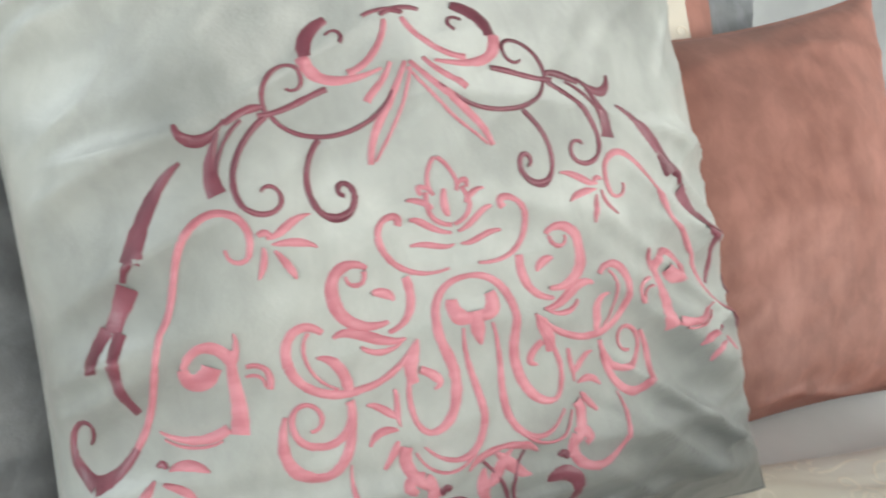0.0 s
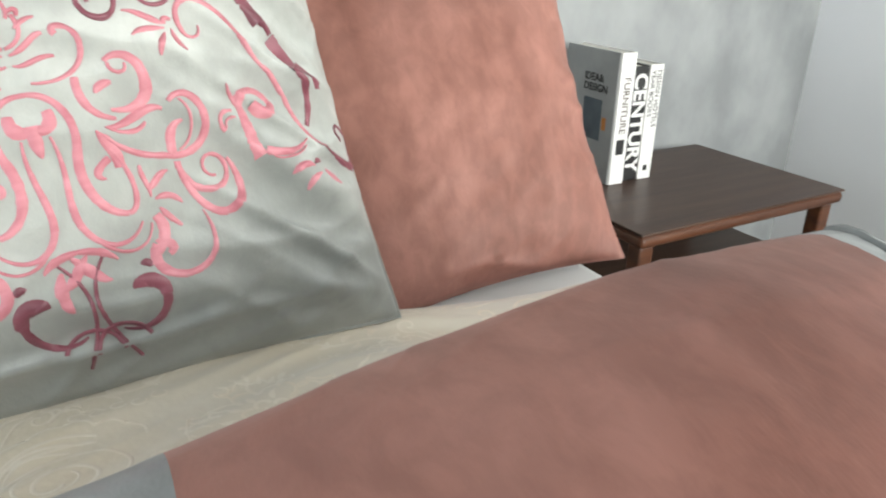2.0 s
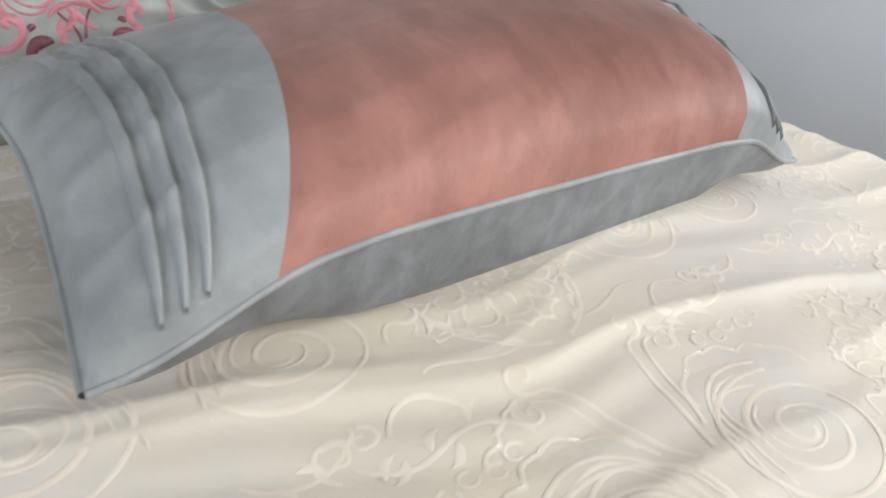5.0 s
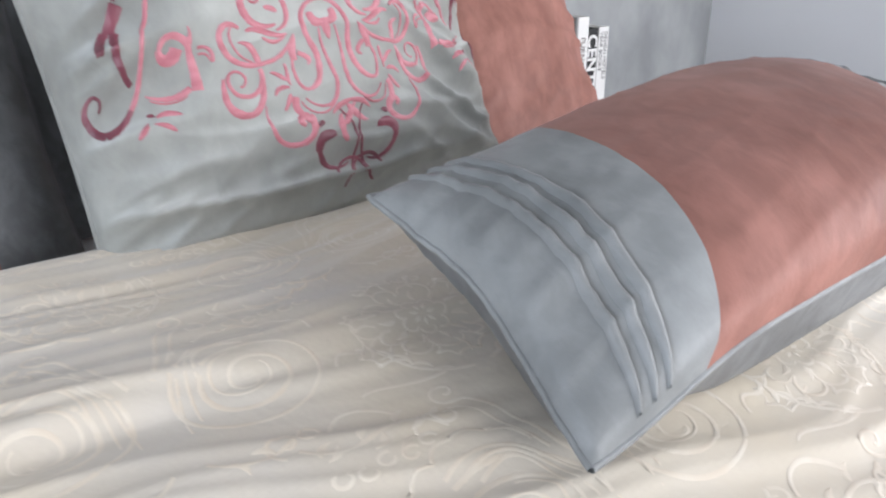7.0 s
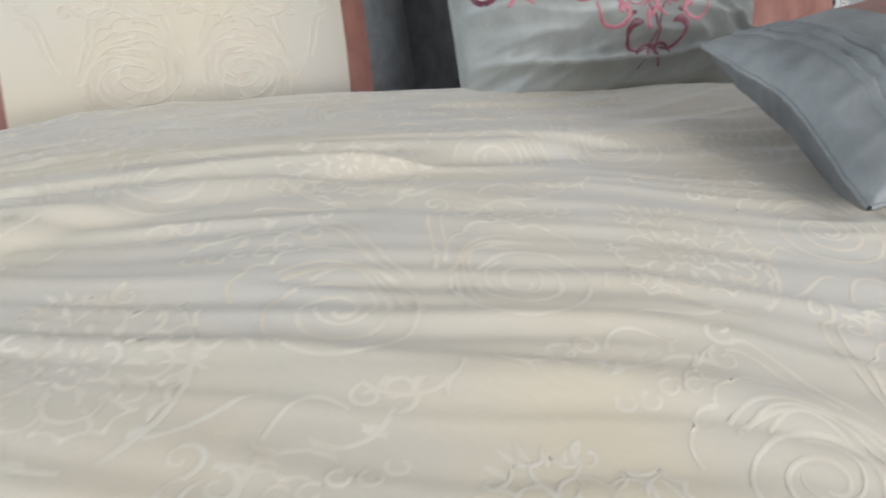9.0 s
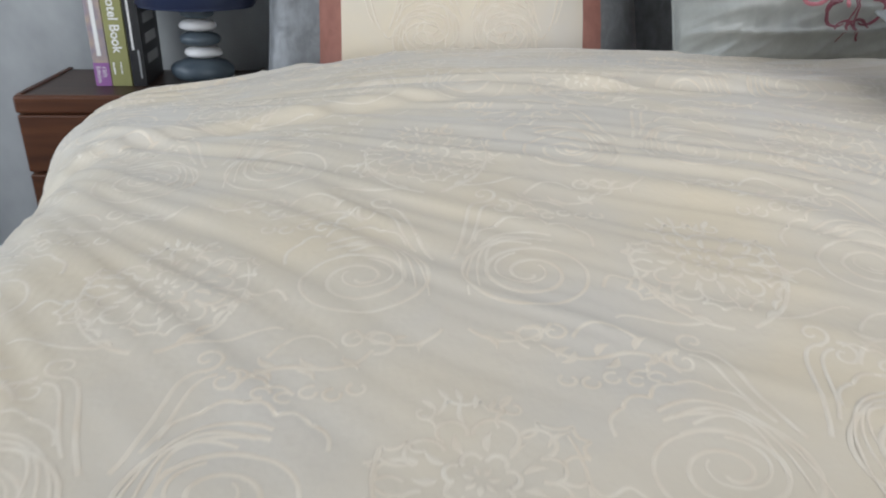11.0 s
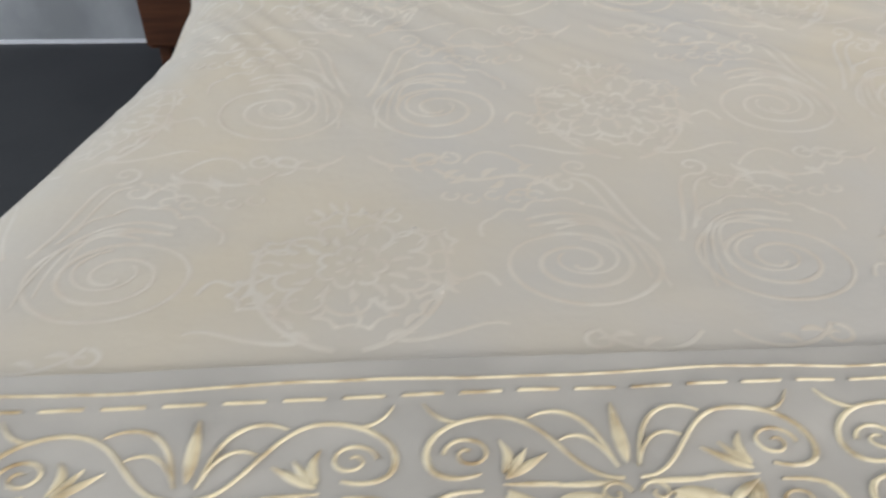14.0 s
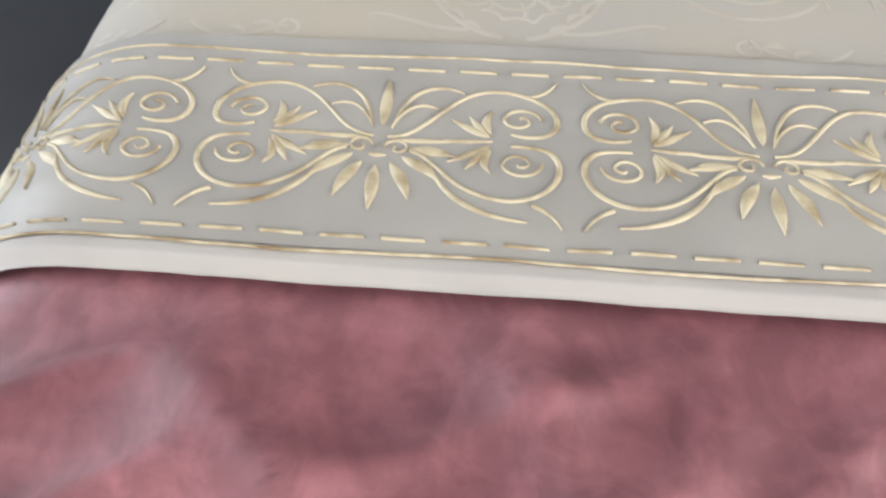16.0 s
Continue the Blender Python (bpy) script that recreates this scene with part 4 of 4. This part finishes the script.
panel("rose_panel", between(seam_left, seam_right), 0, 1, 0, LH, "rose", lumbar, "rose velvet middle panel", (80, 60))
panel("grey_end", between(lambda h: -LW / 2, seam_left), 0, 1, 0, LH, "grey_shaded", lumbar, "pleated grey velvet end", (26, 60))
panel("grey_end", between(seam_right, lambda h: LW / 2), 0, 1, 0, LH, "grey_shaded", lumbar, "pleated grey velvet end", (26, 60))
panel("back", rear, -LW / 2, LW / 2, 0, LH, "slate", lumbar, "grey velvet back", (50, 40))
rim(front, LW, LH, 0.003, "grey_shaded", lumbar)
for sg in (-1, 1):
    for k in range(3):
        edge = seam_left if sg < 0 else seam_right
        reach = (0.40, 0.51, 0.63)[k]
        line = [(edge(h) + (sg * LW / 2 - edge(h)) * (reach + 0.15 * h / LH), h, 0.002 + 0.0062 * min(1.0, 9 * (h / LH) * (1 - h / LH))) for h in (0.004 + 0.292 * i / 70 for i in range(71))]
        vs, fs = lay([line], front, 0.0048, -0.001)
        link_mesh("pleat", vs, fs, "grey_shaded", lumbar)


# the two pillow shams
def sham(m, seed, label, h=0.50):
    w = 0.78
    ob = thing("pillow_sham", m, label, "pillow", "pillow shams")
    f, r = cushion_shape(w, h, 0.10, 0.09, seed, 0.006, 0.03)
    panel("cream_panel", f, -0.245, 0.245, 0, h, "cream", ob, "cream jacquard panel", (60, 50))
    for sg in (-1, 1):
        e = sorted((sg * 0.245, sg * 0.288))
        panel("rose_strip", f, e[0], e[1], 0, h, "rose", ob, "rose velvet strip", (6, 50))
        e = sorted((sg * 0.288, sg * w / 2))

        def ruched(a, hh, up=0.0):
            x, y, z = f(a, hh, up)
            k = smoothstep(0.30, 0.36, abs(a))
            return (x, y - 0.004 * k * (noise.noise(Vector((a * 20, hh * 55, seed))) + 0.6), z)
        panel("grey_flange", ruched, e[0], e[1], 0, h, "slate", ob, "ruched grey velvet border", (18, 90))
    panel("back", r, -w / 2, w / 2, 0, h, "slate", ob, "grey back", (30, 24))
    rim(f, w, h, 0.003, "slate", ob)
    st = []
    for cx, cy in ((-0.16, 0.10), (0.0, 0.12), (0.16, 0.10), (-0.08, 0.28), (0.08, 0.28), (-0.18, 0.36), (0.18, 0.36)):
        st += [q for q in jacquard_unit(cx, cy) if all(abs(a) < 0.24 and 0.01 < hh < h - 0.01 for a, hh, w2 in q)]
    vs, fs = lay(st, f, 0.0014, -0.0004)
    link_mesh("woven_relief", vs, fs, "creamline", ob, "raised woven scrolls", kind="stuff")
    return ob


sham(pose(-0.315, 0.555, 0.636, -25, 0, 2), 21.0, "cream jacquard pillow sham with rose strips and grey velvet border")
sham(pose(0.572, 0.76, 0.636, -15, 0, -3), 31.0, "cream jacquard pillow sham leaning behind the rose cushion", 0.57)


# a dark pillow, added to stand in for the shadowed gap behind
gap_pillow = thing("gap_filler_pillow", pose(0.12, 0.80, 0.636, -20, 0, 0), "added slate grey pillow standing in for the shadowed gap behind the others", "pillow")
front, rear = cushion_shape(0.72, 0.48, 0.09, 0.08, 41.0, 0.008, 0.03)
panel("front", front, -0.36, 0.36, 0, 0.48, "slate", gap_pillow, n=(40, 40))
panel("back", rear, -0.36, 0.36, 0, 0.48, "slate", gap_pillow, n=(24, 24))
rim(front, 0.72, 0.48, 0.0025, "slate", gap_pillow)

# ---- nightstands ----
def open_nightstand():
    x0, x1, y0, y1, top = 1.355, 2.03, 0.745, 1.225, 0.574
    ob = thing("nightstand", pose((x0 + x1) / 2, (y0 + y1) / 2, 0), "dark walnut bedside table with open shelf against the wall", "nightstand")
    hx, hy = (x1 - x0) / 2, (y1 - y0) / 2
    part("tabletop", box(-hx, hx, -hy, hy, top - 0.006, top, 0.003), "walnut_top", ob, "dark walnut top", )
    part("edge_band", box(-hx, hx, -hy, hy, top - 0.036, top - 0.0065, 0.012, 3), "walnut", ob, "rounded walnut edge")
    part("shelf", box(-hx + 0.03, hx - 0.03, -hy + 0.03, hy - 0.02, top - 0.22, top - 0.195, 0.004), "walnut_top", ob)
    for sx in (-1, 1):
        for sy in (-1, 1):
            part("leg", box(sx * (hx - 0.035) - 0.02, sx * (hx - 0.035) + 0.02, sy * (hy - 0.035) - 0.02, sy * (hy - 0.035) + 0.02, 0, top - 0.036, 0.006), "walnut", ob)
    part("apron", box(-hx + 0.05, hx - 0.05, hy - 0.045, hy - 0.03, top - 0.08, top - 0.037), "walnut", ob)
    return ob


def drawer_nightstand():
    x0, x1, y0, y1, top = -1.342, -0.80, 0.868, 1.235, 0.574
    ob = thing("nightstand", pose((x0 + x1) / 2, (y0 + y1) / 2, 0), "reddish walnut bedside cabinet with two drawers and raised rim", "nightstand")
    hx, hy = (x1 - x0) / 2, (y1 - y0) / 2
    part("carcass", box(-hx, hx, -hy + 0.02, hy, 0.13, top - 0.012, 0.008), "walnut", ob)
    part("top_panel", box(-hx + 0.012, hx - 0.012, -hy + 0.025, hy - 0.012, top - 0.0115, top - 0.005), "walnut_top", ob, "dark walnut top")
    part("rim_front", box(-hx, hx, -hy, -hy + 0.022, top - 0.045, top, 0.008, 3), "walnut", ob)
    for sx in (-1, 1):
        part("rim_side", box(sx * (hx - 0.006) - 0.006, sx * (hx - 0.006) + 0.006, -hy + 0.0225, hy, top - 0.0115, top, 0.003), "walnut", ob)
    for z0, z1 in ((0.384, top - 0.047), (0.145, 0.378)):
        part("drawer_front", box(-hx + 0.002, hx - 0.002, -hy + 0.001, -hy + 0.0195, z0, z1, 0.005), "walnut", ob)
    for sx in (-1, 1):
        for sy in (-1, 1):
            part("leg", box(sx * (hx - 0.04) - 0.018, sx * (hx - 0.04) + 0.018, sy * (hy - 0.05) - 0.018, sy * (hy - 0.05) + 0.018, 0, 0.13, 0.005), "walnut", ob)
    return ob


open_nightstand()
drawer_nightstand()


# ---- books ----
def lettering(text, size, mat, parent, m, name="lettering", align="LEFT", bold=0.0):
    cu = bpy.data.curves.new(name, "FONT")
    cu.body, cu.size, cu.extrude, cu.align_x, cu.align_y = text, size, 0.0002, align, "CENTER"
    cu.offset = bold
    cu.materials.append(M[mat])
    tmp = new(name, cu)
    bpy.context.view_layer.update()
    me = bpy.data.meshes.new_from_object(tmp.evaluated_get(bpy.context.evaluated_depsgraph_get()))
    bpy.data.objects.remove(tmp)
    ob = new(name, me)
    ob.parent = parent
    ob.matrix_local = m
    return ob


def book(x, y, z, w, d, h, rz, spine, label, pages="paper"):
    """A standing book, spine towards -y, local origin at the bottom of the spine's middle."""
    ob = thing("book", pose(x, y, z, 0, 0, rz), label, "book", "books on the bedside tables")
    t = 0.003
    part("spine", box(-w / 2, w / 2, 0, t, 0, h, 0.001), spine, ob)
    for sx in (-1, 1):
        part("cover", box(min(sx * w / 2, sx * (w / 2 - t)), max(sx * w / 2, sx * (w / 2 - t)), t, d, 0, h, 0.0008), spine if spine != "white_board" or sx > 0 else "white_board", ob)
    part("pages", box(-w / 2 + t, w / 2 - t, t, d - 0.004, 0.004, h - 0.004), pages, ob)
    return ob


def on_spine(h, dx=0.0, y=-0.0006):
    """Text on a spine, reading downwards from height h."""
    return Matrix.Translation((dx, y, h)) @ Euler((radians(90), 0, 0)).to_matrix().to_4x4() @ Euler((0, 0, radians(-90))).to_matrix().to_4x4()


NS = 0.5745
b = book(1.632, 1.035, NS, 0.042, 0.19, 0.285, -2, "white_board", "white hardback year book standing on the bedside table")
lettering("DESIGN HOTELS", 0.019, "black_board", b, on_spine(0.272, 0.008))
lettering("YEAR BOOKS", 0.019, "black_board", b, on_spine(0.272, -0.010))
part("publisher_mark", box(-0.006, 0.006, -0.0008, 0, 0.022, 0.036, 0.0003), "black_board", b)
b = book(1.584, 1.040, NS, 0.052, 0.20, 0.283, -2, "black_board", "thick black book with large white lettering on its spine")
lettering("CENTURY", 0.054, "white_board", b, on_spine(0.266, 0.004), bold=0.0016)
b = book(1.535, 1.030, NS, 0.044, 0.20, 0.318, -2, "white_board", "tall white furniture book with a grey cover")
lettering("FURNITURE", 0.026, "walnut_top", b, on_spine(0.262, 0.0))
part("spine_mark", box(-0.012, 0.012, -0.0008, 0, 0.075, 0.112, 0.0003), "black_board", b, "dark block of unreadable characters")
part("grey_cover", box(-0.026, -0.0225, 0.004, 0.2, 0.0, 0.318, 0.0008), "grey_board", b, "grey front cover")
part("cover_picture", box(-0.0265, -0.0262, 0.05, 0.12, 0.10, 0.20), "stone_dark", b, "dark picture panel")
for row, word in enumerate(("IDEA&", "DESIGN")):
    lettering(word, 0.026, "black_board", b, Matrix.Translation((-0.0268, 0.125, 0.250 - 0.024 * row)) @ Euler((radians(90), 0, radians(-90))).to_matrix().to_4x4(), bold=0.0005)
part("cover_spot", box(-0.0268, -0.0266, 0.03, 0.045, 0.13, 0.16), "orange", b, "small orange spot")
b = book(-1.172, 1.00, NS - 0.005, 0.038, 0.17, 0.235, 2, "mottled_board", "paperback with a mottled violet and brown spine")
part("purple_label", box(-0.0192, 0.0192, -0.0008, 0, 0.0, 0.058, 0.0003), "purple_board", b, "purple label with white words")
lettering("12th", 0.015, "white_board", b, on_spine(0.050, 0.006, -0.0014))
lettering("Edition", 0.015, "white_board", b, on_spine(0.050, -0.008, -0.0014))
part("title_bar", box(-0.006, 0.004, -0.0008, 0, 0.075, 0.21, 0.0003), "white_board", b, "faint unreadable title")
b = book(-1.127, 1.00, NS - 0.005, 0.047, 0.18, 0.26, 2, "olive_board", "olive green book with white lettering on its spine")
lettering("Hotel Book", 0.032, "white_board", b, on_spine(0.235, 0.0), bold=0.0006)
part("small_print", box(-0.016, -0.012, -0.0008, 0, 0.03, 0.06, 0.0003), "white_board", b, "small unreadable print")
part("small_print", box(0.002, 0.005, -0.0008, 0, 0.03, 0.06, 0.0003), "white_board", b, "small unreadable print")
b = book(-1.083, 1.00, NS - 0.005, 0.034, 0.19, 0.27, 2, "black_board", "black book beside the olive one")
part("title_bar", box(-0.008, -0.003, -0.0008, 0, 0.09, 0.22, 0.0003), "white_board", b, "unreadable pale title")
part("title_bar", box(0.004, 0.008, -0.0008, 0, 0.02, 0.09, 0.0003), "grey_board", b, "unreadable pale print")
for k in range(4):
    part("cover_bar", box(0.0171, 0.0175, 0.04, 0.15, 0.05 + 0.05 * k, 0.075 + 0.05 * k), "grey_board", b, "pale bars of unreadable print")


# ---- stacked-stone lamp ----
def stone(rx, ry, rz, seed):
    bm = bmesh.new()
    bmesh.ops.create_uvsphere(bm, u_segments=32, v_segments=18, radius=1)
    for v in bm.verts:
        k = 1 + 0.05 * noise.noise(v.co * 1.3 + Vector((seed, 0, 0)))
        z = math.copysign(abs(v.co.z) ** 0.8, v.co.z)
        v.co = (v.co.x * rx * k, v.co.y * ry * k, z * rz)
    return bm


lamp = thing("table_lamp", pose(-0.935, 1.06, NS - 0.005), "table lamp of stacked dark and white pebbles under a navy shade", "lamp")
z = 0.0
for nm, mat, rx, ry, hz, dx in (("base_stone", "stone_dark", 0.082, 0.065, 0.064, 0), ("pebble", "stone_white", 0.048, 0.042, 0.031, 0.004), ("pebble", "stone_dark", 0.051, 0.044, 0.038, 0.0),
                                ("pebble", "stone_white", 0.046, 0.040, 0.032, -0.003), ("pebble", "stone_dark", 0.043, 0.038, 0.034, -0.002)):
    ob = part(nm, stone(rx, ry, hz / 2, z * 40), mat, lamp, "smooth white pebble" if mat == "stone_white" else "dark blue-grey pebble", smooth=True)
    ob.location = (dx, 0, z + hz / 2)
    z += hz * 0.97
bm = bmesh.new()
bmesh.ops.create_cone(bm, cap_ends=True, segments=48, radius1=0.15, radius2=0.10, depth=0.18)
bmesh.ops.bevel(bm, geom=[e for e in bm.edges if len(e.link_faces) == 2 and e.calc_face_angle() > 0.8], offset=0.008, segments=3, affect="EDGES")
ob = part("shade", bm, "navy", lamp, "navy blue shade", smooth=True)
ob.location = (0, 0, z + 0.09)
